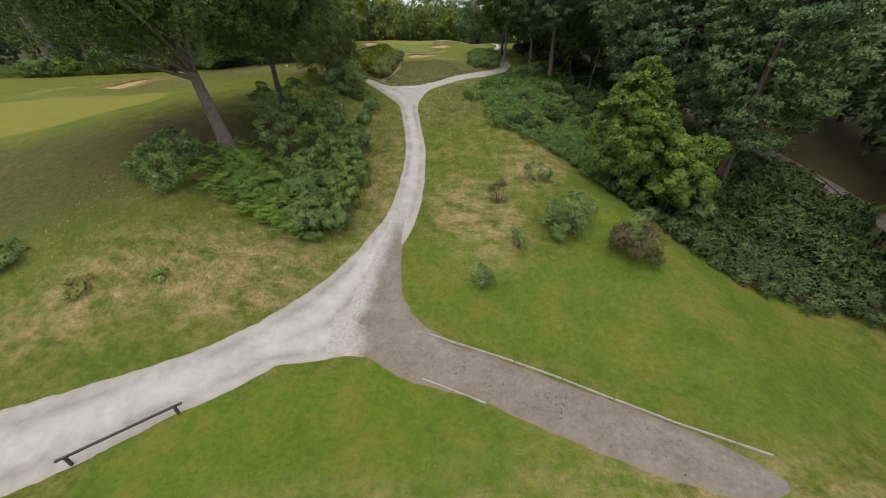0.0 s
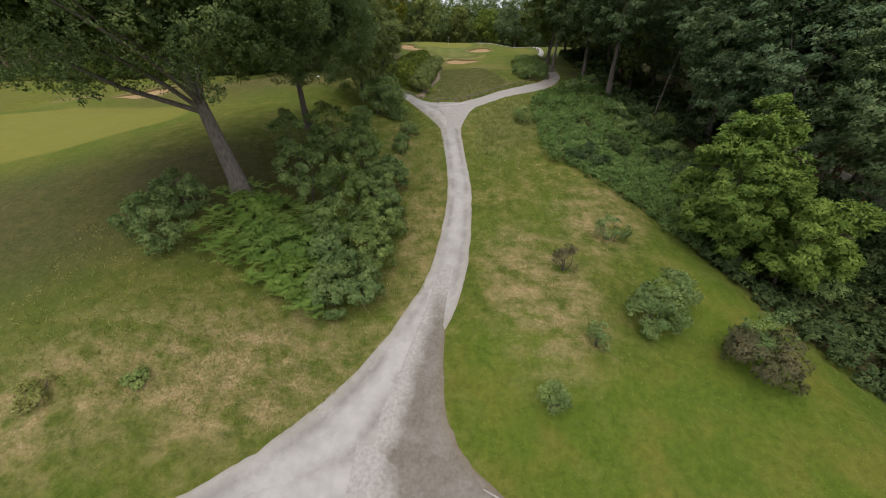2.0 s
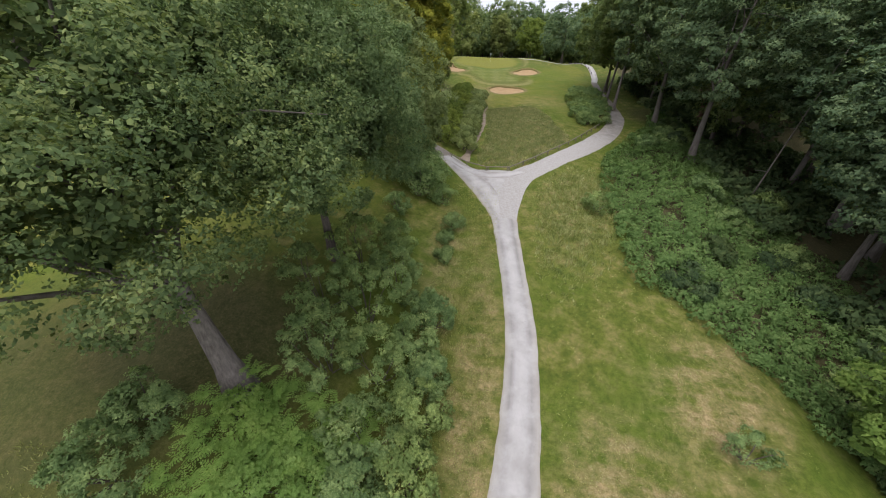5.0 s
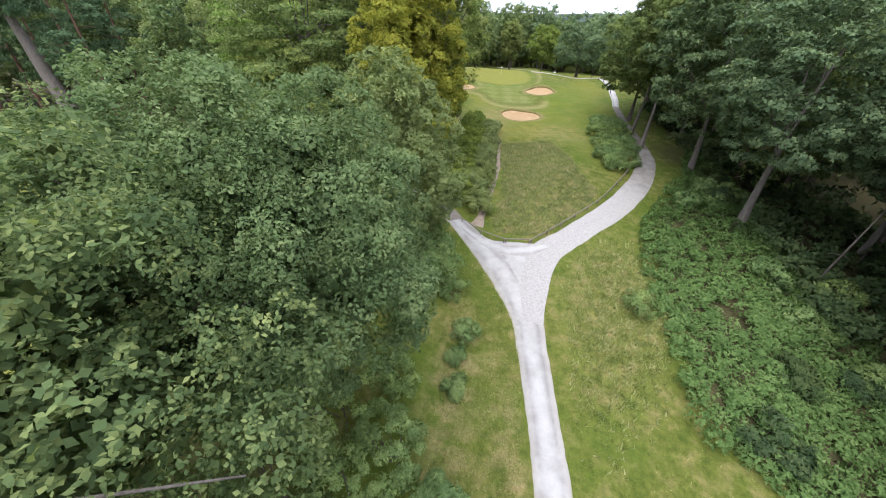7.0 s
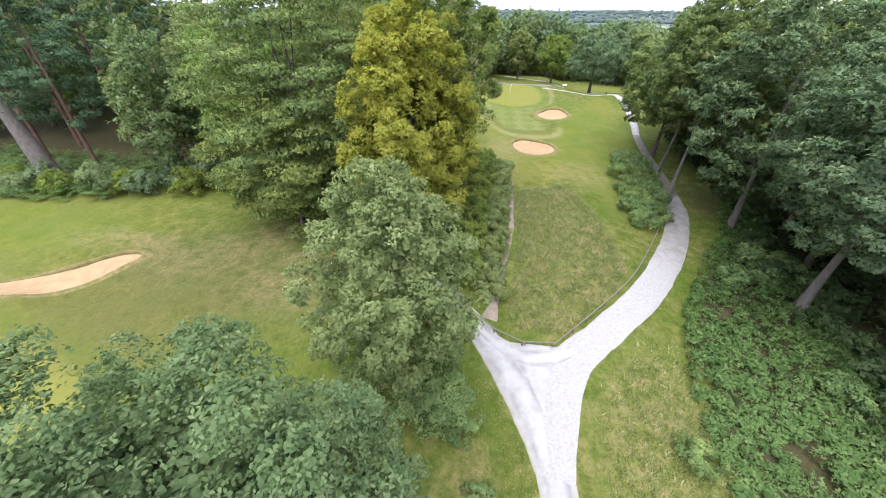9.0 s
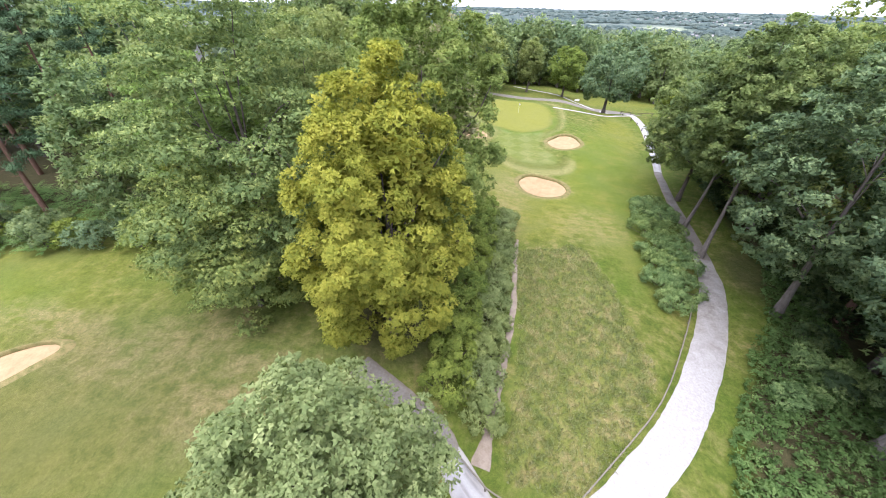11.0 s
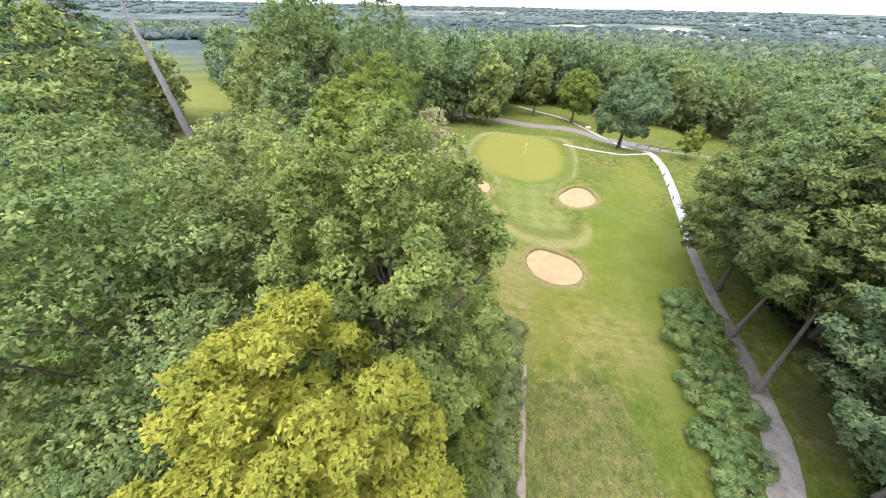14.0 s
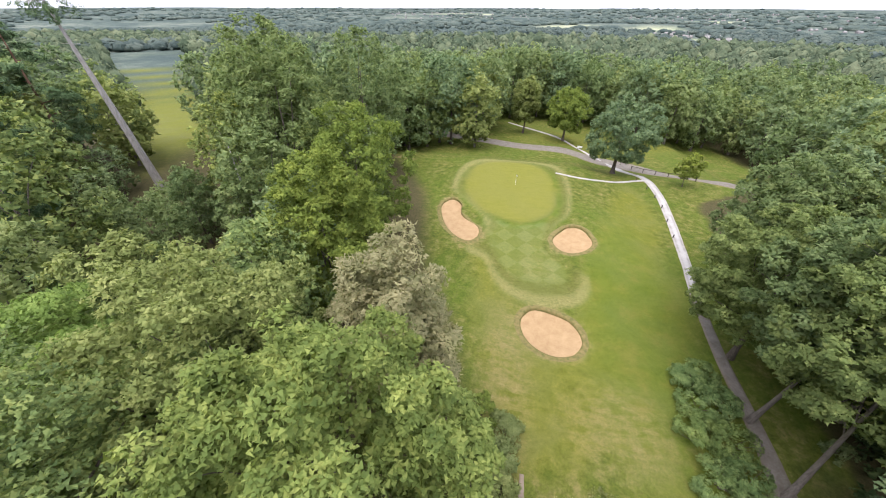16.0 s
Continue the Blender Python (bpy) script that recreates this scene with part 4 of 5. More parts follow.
tree("beech_tree", -28.8, 69.5, 24.7, 8.6, 0.8, BEECH, BARK, "large beech with layered drooping sprays of leaves", seed=14, tri=True, narrow=0.5, clumps=150, leaves=96000, leaf=0.15, trunk=0.42, clump=1.7, flat=0.16, loose=0.85, hollow=0.55, droop=0.5, limbs=14, shape=0.75)
tree("beech_tree", -28.6, 65.6, 13.0, 6.6, 0.2, BEECH, BARK, "low spreading beech skirting the wood's foot", seed=15, tri=True, narrow=0.5, clumps=90, leaves=42000, leaf=0.16, trunk=0.2, clump=1.4, flat=0.18, droop=0.6, limbs=8, loose=0.8, deep=4.6)
tree("birch_tree", -17.2, 83.6, 21.6, 4.0, 5.0, BIRCH, PALE_BARK, "pale drooping birch at the edge of the fairway", seed=17, tri=True, clumps=110, leaves=40000, leaf=0.2, trunk=0.18, clump=0.95, droop=1.8, shape=0.6, limbs=8, narrow=0.4)
tree("oak_tree", -27.6, 95.0, 21.6, 5.4, 3.0, OAK, BARK, "rounded oak above the bunkers", tri=True, seed=19, clumps=320, leaves=56000, leaf=0.19, lobes=26, loose=0.25, trunk=0.34, clump=0.72, limbs=8)
tree("beech_tree", -38.5, 77.0, 18.8, 6.4, 2.0, LIME, BARK, "lime-green beech with layered sprays of leaves", seed=22, tri=True, clumps=130, leaves=46000, leaf=0.2, trunk=0.3, clump=1.5, flat=0.2, droop=0.4, limbs=8)
tree("oak_tree", -30.0, 109.0, 22.0, 6.6, 3.0, OAK, BARK, "broad green oak at the edge of the wood", tri=True, seed=20, clumps=280, leaves=42000, leaf=0.21, lobes=26, loose=0.25, trunk=0.34, clump=0.8, limbs=8)
tree("oak_tree", 18.2, 77.6, 24.0, 7.4, 5.0, WOOD_DARK, PALE_BARK, "tall dark wood-edge oak reaching over the path", tri=True, seed=24, clumps=300, leaves=60000, leaf=0.2, flat=0.5, lean=(-1.0, 0), trunk=0.34, clump=0.85, limbs=8)
tree("oak_tree", -26.0, 79.0, 21.8, 6.5, 3.0, OAK_GREY, BARK, "oak deep in the wood with a wide crown", seed=21, tri=True, clumps=340, leaves=56000, leaf=0.165, trunk=0.34, clump=0.75, limbs=8)
# beside the path on the far side
tree("ash_tree", 14.2, 85.9, 24.0, 6.2, 8.0, WOOD_GREEN, PALE_BARK, "tall leaning tree with a bare trunk at the path's edge", tri=True, seed=23, clumps=240, leaves=50000, leaf=0.2, flat=0.5, lean=(0.8, 2.3), trunk=0.24, clump=0.75, limbs=8)
tree("ash_tree", 14.3, 92.4, 22.5, 6.0, 8.0, WOOD_GREEN, PALE_BARK, "second leaning tree beside the worn path", tri=True, seed=25, clumps=200, leaves=42000, leaf=0.21, flat=0.5, lean=(1.2, 0.3), trunk=0.22, clump=0.75, limbs=7)
tree("oak_tree", 15.8, 100.0, 18.5, 6.6, 3.5, WOOD_GREEN, BARK, "full-crowned oak over the narrow path", tri=True, seed=26, clumps=240, leaves=46000, leaf=0.21, flat=0.6, trunk=0.3, clump=0.8, limbs=7)
tree("oak_tree", 22.0, 111.0, 20.0, 6.6, 3.5, WOOD_GREEN, BARK, "full green oak at the wood's edge", tri=True, seed=28, clumps=240, leaves=36000, leaf=0.24, trunk=0.3, clump=0.85, limbs=7)
tree("oak_tree", 18.6, 65.0, 23.5, 7.6, 7.0, WOOD_DARK, PALE_BARK, "tall wood-edge oak with forked pale trunks over bracken", tri=True, seed=27, clumps=300, leaves=68000, leaf=0.19, lean=(0.6, -0.5), trunk=0.38, clump=0.9, limbs=10, flat=0.42, droop=0.35)
tree("maple_tree", 16.6, 31.0, 11.3, 3.1, 0.8, MAPLE, BARK, "bright green maple at the wood's edge", seed=29, tri=True, clumps=150, leaves=34000, leaf=0.145, trunk=0.16, clump=0.5, shape=0.6, limbs=6, flat=0.7)
tree("maple_tree", 20.0, 28.6, 7.6, 2.9, 0.6, MAPLE, BARK, "lower bright green maple at the wood's edge", seed=31, tri=True, clumps=120, leaves=26000, leaf=0.145, trunk=0.13, clump=0.5, limbs=5, flat=0.7)
pine("pine_tree", 27.3, 33.0, 21.0, "tall pine with a bare reddish trunk and broken limbs", seed=33, wide=4.4, lean=(1.5, 0.5), trunk=0.34, foot=0.6, leaves=20000, leaf=0.28)
pine("pine_tree", -78.0, 122.5, 33.0, "dead leaning pine with a bare pale trunk", seed=36, lean=(-2.0, -2.8), trunk=0.66, foot=0.86, wide=3.5, bark=DEAD_BARK, stubs=20, leaves=5000, leaf=0.3)
pine("pine_tree", -66.0, 70.5, 22.0, "dying pine with a bare grey trunk and broken limbs", seed=35, lean=(-4.5, 1.0), trunk=0.95, foot=0.7, bark=PALE_BARK, stubs=14)
pine("bare_pole", 22.6, 58.5, 16.0, "thin dead pole leaning among the wood-edge trees", seed=71, lean=(1.6, -0.6), trunk=0.08, leaves=0, bark=PALE_BARK, stubs=3, tiers=0)
pine("pine_tree", 26.0, 44.5, 21.0, "dark pine with a bare dark trunk at the wood's edge", seed=72, bark=BARK, wide=3.8, lean=(0.6, 0.4), trunk=0.26, foot=0.5, leaves=16000, leaf=0.28)
# behind the putting green
tree("oak_tree", 14.1, 155.4, 16.8, 7.2, 3.0, DARK, BARK, "dark-leaved oak at the junction of path and road", tri=True, seed=37, clumps=130, leaves=16000, leaf=0.36, trunk=0.45, clump=1.05, limbs=6)
tree("oak_tree", 5.6, 186.6, 15.6, 5.9, 3.4, OAK, BARK, "round-headed oak on the grass across the road", tri=True, seed=39, clumps=130, leaves=16000, leaf=0.36, trunk=0.35, clump=1.0, limbs=6)
tree("oak_tree", -6.9, 194.4, 18.0, 4.0, 3.4, OAK_GREY, BARK, "slim pale green tree on the grass across the road", tri=True, seed=41, clumps=130, leaves=16000, leaf=0.36, trunk=0.3, clump=0.9, limbs=5)
tree("rowan_tree", 26.6, 147.4, 7.6, 2.0, 1.6, OAK, BARK, "small thin tree on the verge by the path", tri=True, seed=43, clumps=24, leaves=2600, leaf=0.28, trunk=0.09, clump=0.6, limbs=5)

pine("tree_stump", -44.6, 106.0, 17.2, "snapped pale dead trunk standing above the wood", seed=74, lean=(-0.5, 0.2), trunk=0.30, leaves=0, bark=DEAD_BARK, stubs=5, tiers=0, foot=0.9)

# ---- woods: kinds built once, then set out ----
WOODS = "trees of the woods"
kinds = [
    tree("oak_tree", 33, 66, 21.5, 5.4, 3.2, DARK, BARK, "dark woodland oak with a full crown", group=WOODS, tri=True, seed=51, clumps=150, leaves=7400, leaf=0.36, trunk=0.3, clump=0.85, limbs=6),
    tree("beech_tree", 31, 56, 23.0, 5.8, 1.5, BEECH, PALE_BARK, "woodland beech with layered leaf sprays", group=WOODS, tri=True, seed=53, clumps=150, leaves=7600, leaf=0.38, trunk=0.3, clump=1.1, flat=0.45, droop=0.5, limbs=6),
    tree("oak_tree", 25, 74, 22.0, 5.2, 2.2, WOOD_GREEN, BARK, "green woodland oak with a rounded crown", group=WOODS, tri=True, seed=55, clumps=150, leaves=7400, leaf=0.36, trunk=0.3, clump=0.85, limbs=6, shape=0.75),
    tree("birch_tree", -42, 86, 18.0, 4.2, 2.0, OAK_GREY, PALE_BARK, "grey-green woodland birch with drooping sprays", group=WOODS, tri=True, seed=56, clumps=60, leaves=7600, leaf=0.34, trunk=0.2, clump=1.1, droop=1.6, limbs=6, shape=0.6),
]
small = [
    tree("oak_tree", 44, 70, 19.0, 5.6, 0.6, WOOD_GREEN, BARK, "woodland oak standing back among other trees", group=WOODS, tri=True, seed=61, clumps=90, leaves=2700, leaf=0.6, trunk=0.3, clump=1.2, limbs=3),
    tree("oak_tree", 48, 62, 20.0, 5.8, 0.6, DARK, BARK, "dark woodland oak standing back among other trees", group=WOODS, tri=True, seed=63, clumps=90, leaves=2700, leaf=0.6, trunk=0.3, clump=1.2, limbs=3),
    tree("birch_tree", -70, 92, 17.0, 4.6, 0.6, OAK_GREY, PALE_BARK, "paler tree standing back in the wood", group=WOODS, tri=True, seed=65, clumps=60, leaves=2500, leaf=0.6, trunk=0.25, clump=1.4, limbs=3, shape=0.7),
]
front_oak = tree("oak_tree", 25.2, 47.5, 22.0, 6.0, 4.2, WOOD_DARK, PALE_BARK, "dark wood-edge oak with layered leaf sprays", group=WOODS, tri=True, seed=52, clumps=210, leaves=27000, leaf=0.21, trunk=0.28, clump=0.95, flat=0.42, droop=0.3, limbs=8)
dark_pine = pine("pine_tree", 33, 44, 22.0, "dark woodland pine with a bare lower trunk", group=WOODS, seed=57, wide=4.0, leaves=16000, leaf=0.3, foot=0.34, trunk=0.27, tiers=34)
rng = np.random.default_rng(77)


def set_out(models, places, low=0.85, high=1.15):
    for x, y in places:
        ob = models[int(rng.integers(0, len(models)))]
        k = rng.uniform(low, high)
        m = Matrix.Translation((x, y, float(land(x, y)) - 0.2)) @ Matrix.Rotation(rng.uniform(0, 6.28), 4, "Z") @ Matrix.Diagonal((k, k, k * rng.uniform(0.94, 1.06), 1))
        copy_thing(ob, m)


def spread(test, x0, x1, y0, y1, gap, jitter=0.35):
    out = []
    for i, y in enumerate(np.arange(y0, y1, gap * 0.87)):
        for x in np.arange(x0 + (i % 2) * gap / 2, x1, gap):
            q = (x + rng.normal() * gap * jitter * 0.5, y + rng.normal() * gap * jitter * 0.5)
            if test(*q):
                out.append(q)
    return out


def right_wood(x, y):
    e = np.interp(y, [8, 24, 34, 44, 60, 75, 100, 120, 150], [36, 27, 23, 21, 22, 20, 20.5, 25, 46])
    return x > e + 1.5 and abs(x - 41.5) > 3.2 and not (abs(x - 24) < 4 and abs(y - 48) < 4) and not (abs(x - 25) < 4 and abs(y - 74) < 4)


def in_lane(x, y):
    return 0.742 < math.atan2(-11 - x, y - 66.6) < 0.885


def left_wood(x, y):
    if y < 82 and x > -62 + (y - 70) * 0.5:
        return y > 74 and x < -33
    if in_lane(x, y) and math.hypot(x + 11, y - 66.6) > 80:
        return False
    return x < -26.5 - max(0, y - 96) * 0.22 and y > 68 + 0.08 * (-40 - x) * (x < -40)


right_places = spread(lambda x, y: right_wood(x, y) and x < 36, 18, 40, 12, 150, 8.6)
set_out([front_oak, dark_pine, dark_pine], [p for p in right_places if p[0] < 33 and p[1] < 76])
set_out([kinds[0], kinds[0], kinds[1], dark_pine], [p for p in right_places if not (p[0] < 33 and p[1] < 76)])
set_out(small, spread(lambda x, y: right_wood(x, y) and x >= 36, 30, 64, 20, 160, 10.0), 0.95, 1.3)
low_part = lambda x, y: 0.70 < math.atan2(-11 - x, y - 66.6) < 0.885 and x < -40 or 0.85 < math.atan2(-11 - x, y - 68.6) < 1.15 and x < -34
left_places = spread(lambda x, y: left_wood(x, y) and x > -58 and y < 130, -70, -20, 66, 132, 9.4)
set_out([kinds[1], kinds[2], kinds[2], kinds[0], kinds[3]], [p for p in left_places if not low_part(*p)], 0.68, 1.08)
set_out([kinds[1], kinds[2], kinds[3], kinds[3]], [p for p in left_places if low_part(*p)], 0.5, 0.68)
tall_oak = tree("oak_tree", -49.5, 123, 30.0, 7.6, 4.0, WOOD_GREEN, BARK, "very tall full-crowned oak rising out of the wood", group=WOODS, tri=True, seed=58, clumps=280, leaves=15000, leaf=0.34, trunk=0.4, clump=0.95, limbs=8)
set_out([tall_oak], [(-44, 117), (-56, 136), (-39, 136)], 0.85, 1.0)
set_out([dark_pine], [(-89, 109), (-99, 104), (-82, 103), (-108, 116), (-92, 120)], 1.28, 1.42)
set_out([tall_oak], [(-31.5, 172), (-40.5, 166), (-23, 177), (-50, 186), (-36, 182)], 0.6, 0.72)
left_places = spread(lambda x, y: left_wood(x, y) and (x <= -58 or y >= 130), -112, -20, 66, 170, 10.5)
close = lambda x, y: x > -92 and y < 98
set_out([dark_pine, dark_pine, kinds[1], kinds[2]], [p for p in left_places if close(*p) and not in_lane(*p)], 0.9, 1.2)
set_out(small, [p for p in left_places if not close(*p) and not (low_part(*p) and p[0] > -85)], 0.9, 1.25)
set_out(small, [p for p in left_places if not close(*p) and low_part(*p) and p[0] > -85], 0.46, 0.6)


def back_wood(x, y):
    line = np.interp(x, [-140, -60, -32, -14, -2, 20, 40, 90], [160, 158, 160, 172, 214, 214, 196, 178])
    road = np.interp(x, [-60, -36, -14, 5, 20, 34], [196, 186, 177.5, 173, 166.5, 154])
    return y > line and abs(y - road) > 5 and not (-15 < x < 26 and y < 213) and not in_lane(x, y)


set_out(small, spread(lambda x, y: back_wood(x, y) and -22 < x < 44, -22, 44, 155, 232, 9.5), 1.12, 1.32)
set_out(small, spread(lambda x, y: back_wood(x, y) and not -22 < x < 44, -110, 105, 155, 226, 10.5), 0.9, 1.2)
set_out([small[0], small[1], small[1]], spread(lambda x, y: not in_lane(x, y), -75, 150, 232, 312, 12.0), 0.9, 1.35)

# ---- shrubs ----
GORSE_LABEL = "dense dark green gorse bush on the slope"
for i, (x, y, h, w, d) in enumerate([(-19.0, 23.3, 1.7, 1.9, 1.5), (-18.8, 25.6, 1.7, 1.4, 1.2), (-9.4, 22.6, 1.5, 1.4, 1.3), (-9.6, 25.0, 1.9, 1.6, 1.5), (-8.2, 23.4, 1.7, 1.5, 1.5), (-8.0, 26.2, 2.0, 1.5, 1.7),
                                      (-10.24, 27.05, 2.3, 1.9, 1.8), (-7.88, 29.15, 2.2, 1.4, 1.7), (-10.41, 30.51, 2.6, 1.8, 2.0), (-12.96, 29.95, 2.9, 1.9, 2.0), (-8.84, 32.43, 2.2, 1.5, 1.6), (-11.94, 33.59, 3.0, 2.1, 2.2),
                                      (-14.46, 33.38, 3.1, 2.0, 2.2), (-10.76, 36.46, 2.6, 1.8, 1.8), (-13.63, 37.59, 2.8, 2.0, 2.2), (-11.71, 40.09, 2.0, 1.4, 1.5), (-8.15, 34.9, 1.9, 1.2, 1.3), (-7.77, 31.07, 1.6, 1.0, 1.2)]):
    bush("gorse_bush", x, y, h * 1.4, w, GORSE, GORSE_LABEL, 100 + i, d, 4200, 0.18, 44, 0.36, group="gorse bushes", turn=i * 0.7)
for i, (x, y, h, w) in enumerate([(-9.27, 48.36, 1.5, 1.3), (-8.1, 44.94, 1.2, 0.9), (-8.26, 41.05, 0.9, 0.7), (-12.66, 44.93, 1.6, 1.1), (-8.47, 42.98, 0.6, 0.5)]):
    bush("gorse_bush", x, y, h, w, GORSE, "low gorse bush in dry grass beside the path", 140 + i, w, 2200, 0.14, 18, 0.36, group="gorse bushes")
bush("gorse_bush", -10.7, 49.0, 4.4, 1.6, GORSE, "tall dense evergreen bush at the foot of the oak", 150, 1.5, 5200, 0.17, 46, 0.6)
bush("gorse_bush", -11.7, 53.0, 2.6, 1.7, GORSE, "rounded gorse bush below the young oak", 152, 1.6, 4200, 0.17, 38, 0.45, group="gorse bushes")
bush("gorse_bush", -13.2, 56.0, 2.4, 1.7, GORSE, "rounded gorse bush below the young oak", 153, 1.5, 4200, 0.17, 38, 0.45, group="gorse bushes")
bush("gorse_bush", -11.9, 48.2, 3.4, 1.5, GORSE, "tall dense evergreen bush at the foot of the oak", 151, 1.5, 4600, 0.17, 40, 0.6)
for i, (x, y, h, w) in enumerate([(-13.6, 24.4, 1.5, 1.5), (-11.6, 22.9, 1.4, 1.3), (-14.9, 26.3, 1.5, 1.4), (-11.9, 25.4, 1.6, 1.4)]):
    bush("bracken_clump", x, y, h, w, FERN, "fresh green bracken clump under the leaning oak", 180 + i, w, 5200, 0.15, 34, 0.42, group="bracken clumps", category="bracken")
bush("gorse_bush", 4.6, 26.4, 1.9, 0.75, RUSSET, "small russet gorse bush in straw grass", 160, 0.6, 1500, 0.12, 18, 0.28)
bush("gorse_bush", 8.5, 29.7, 1.9, 1.15, GORSE, "straggly gorse bush with bare stems", 161, 0.9, 2000, 0.12, 20, 0.3)
bush("holly_bush", 8.7, 22.6, 2.5, 1.5, GORSE, "round dark green bush on mown grass", 162, 1.3, 4000, 0.17, 30, 0.45)
bush("holly_bush", 10.1, 24.0, 2.5, 1.3, GORSE, "round dark green bush on mown grass", 163, 1.1, 3200, 0.15, 26, 0.42)
bush("gorse_bush", 13.0, 20.0, 2.6, 1.75, RUSSET, "wide half-brown gorse bush at the lawn's edge", 164, 1.5, 5200, 0.15, 38, 0.45)
bush("gorse_bush", 13.4, 20.9, 2.9, 1.4, GORSE, "green top of the half-brown gorse", 165, 1.1, 2600, 0.14, 22, 0.4)
bush("gorse_bush", 5.3, 21.0, 1.8, 0.55, GORSE, "thin upright shrub in grass", 166, 0.5, 700, 0.13, 12, 0.26)
bush("gorse_bush", 2.4, 17.5, 1.9, 0.65, GORSE, "small upright dark shrub in grass", 167, 0.5, 1300, 0.13, 14, 0.3)
bush("gorse_bush", 4.3, 49.4, 1.6, 1.1, GORSE, "grey-green bush at the edge of the bracken", 168, 1.1, 2600, 0.14, 22, 0.4)
bush("heather_clump", -19.6, 15.4, 0.6, 0.7, BLADE, "small low shrub in rough grass", 169, 0.6, 900, 0.13, 12, 0.26)
bush("heather_clump", -16.1, 16.4, 0.5, 0.4, GORSE, "small low shrub in rough grass", 170, 0.4, 600, 0.13, 10, 0.22)
bush("heather_clump", -24.6, 17.0, 0.9, 0.9, GORSE, "low dark shrub in rough grass", 171, 0.9, 1600, 0.14, 18, 0.3)
for i, (x, y, w) in enumerate([(8.2, 76.0, 1.4), (8.0, 79.2, 1.8), (10.0, 79.0, 1.8), (8.6, 82.4, 2.0), (11.0, 82.6, 1.7), (8.8, 85.8, 2.1), (11.4, 86.2, 1.8), (9.0, 89.4, 2.1), (11.6, 89.6, 1.8), (10.0, 92.8, 2.0), (12.0, 93.4, 1.4), (11.0, 96.2, 1.7), (9.6, 95.6, 1.4)]):
    bush("hedge_bush", x, y, 1.7 + 0.3 * (i % 3 == 1), w * 1.18, GORSE, "grey-green rounded gorse in a thicket by the path", 200 + i, w * 1.18, 3600, 0.2, 44, 0.45, group="thicket by the path")
for i, y in enumerate(np.arange(60.5, 88, 2.6)):
    for k, x in enumerate((-8.9 - 0.2 * math.sin(y), -11.4)):
        bush("hedge_bush", x, y + 0.9 * k, 2.0 + 0.9 * k, 1.6 + 0.3 * k, OAK_GREY if k == 0 else OAK, "dark rhododendron in a long thicket beside the trail", 230 + 2 * i + k, 1.7, 3200, 0.22, 34, 0.45, group="thicket by the trail")
for i, (x, y) in enumerate([(20.5, 90.5), (22.0, 79.0), (24.0, 93.0)]):
    bush("rhododendron_bush", x, y, 1.1, 1.2, DARK, "low dark shrub on the wood floor", 270 + i, 1.0, 1800, 0.18, 16, 0.4)


def wood_fringe(x, y):
    e = np.interp(y, [8, 16, 19.5, 25.7, 31, 36.6, 41, 50, 58, 62, 66, 72, 76, 82, 90], [34, 27.6, 20.5, 17.2, 14.8, 11.0, 5.6, 5.6, 6.4, 8.0, 10.2, 13.6, 16.6, 19.0, 22])
    return e, np.interp(y, [8, 22, 34, 44, 60, 75, 90], [40, 32, 25, 24, 23, 22, 23])


mids = []
for y in np.arange(10, 86, 0.75):
    a, b = wood_fringe(0, y)
    for x in np.arange(a + 0.5, b, 0.8):
        if vnoise(x * 0.35, y * 0.35, 21) > -0.8:
            px, py = x + rng.normal() * 0.25, y + rng.normal() * 0.25
            mids.append((px, py, float(land(px, py)) + 0.35 + 0.55 * max(0, float(vnoise(px * 0.4, py * 0.4, 9)))))
ferns, herbs = [p for p in mids if p[1] > 31], [p for p in mids if p[1] <= 31]
leafy_bank("bracken", ferns, [0.66] * len(ferns), BRACKEN, "bank of fresh green bracken between lawn and wood", "bracken", 96000, 0.165, 5, 0.5)
leafy_bank("nettles", herbs, [0.6] * len(herbs), SHADE_LEAF, "nettles and brambles at the foot of the wood, tree shade in their colour", "undergrowth", 30000, 0.2, 15, 0.5)
mids = []
for _ in range(330):
    x, y = rng.uniform(-17.0, -9.6), rng.uniform(21.0, 28.6)
    if y > 21.0 + max(0, (-11 - x)) * 0.35 and y < 29.5 + (x + 17) * 0.2:
        mids.append((x, y, float(land(x, y)) + rng.uniform(0.3, 1.25)))
fronds("bracken", mids, FERN, "fresh green bracken under the leaning oak", 6, per=6, length=0.55)
mids = []
for _ in range(900):
    x, y = rng.uniform(-95, -36), rng.uniform(66, 80)
    line = 72.5 - (x + 43) * 0.06 if x > -55 else 68 + (x + 55) * 0.3
    if y > line:
        mids.append((x, y, float(land(x, y)) + rng.uniform(0.3, 1.2)))
fronds("bracken", mids, BRACKEN, "tall bracken along the foot of the wood", 7, per=4, length=1.2)
mids = []
for _ in range(1500):
    x, y = rng.uniform(20, 40), rng.uniform(14, 112)
    if right_wood(x + 3, y) and abs(x - 41.5) > 3 and float(vnoise(x * 0.2, y * 0.2, 41)) > -0.3:
        mids.append((x, y, float(land(x, y)) + rng.uniform(0.2, 1.5)))
leafy_bank("undergrowth", mids, [0.9] * len(mids), SHADE_LEAF, "undergrowth on the floor of the wood, tree shade in its colour", "undergrowth", 46000, 0.36, 8)
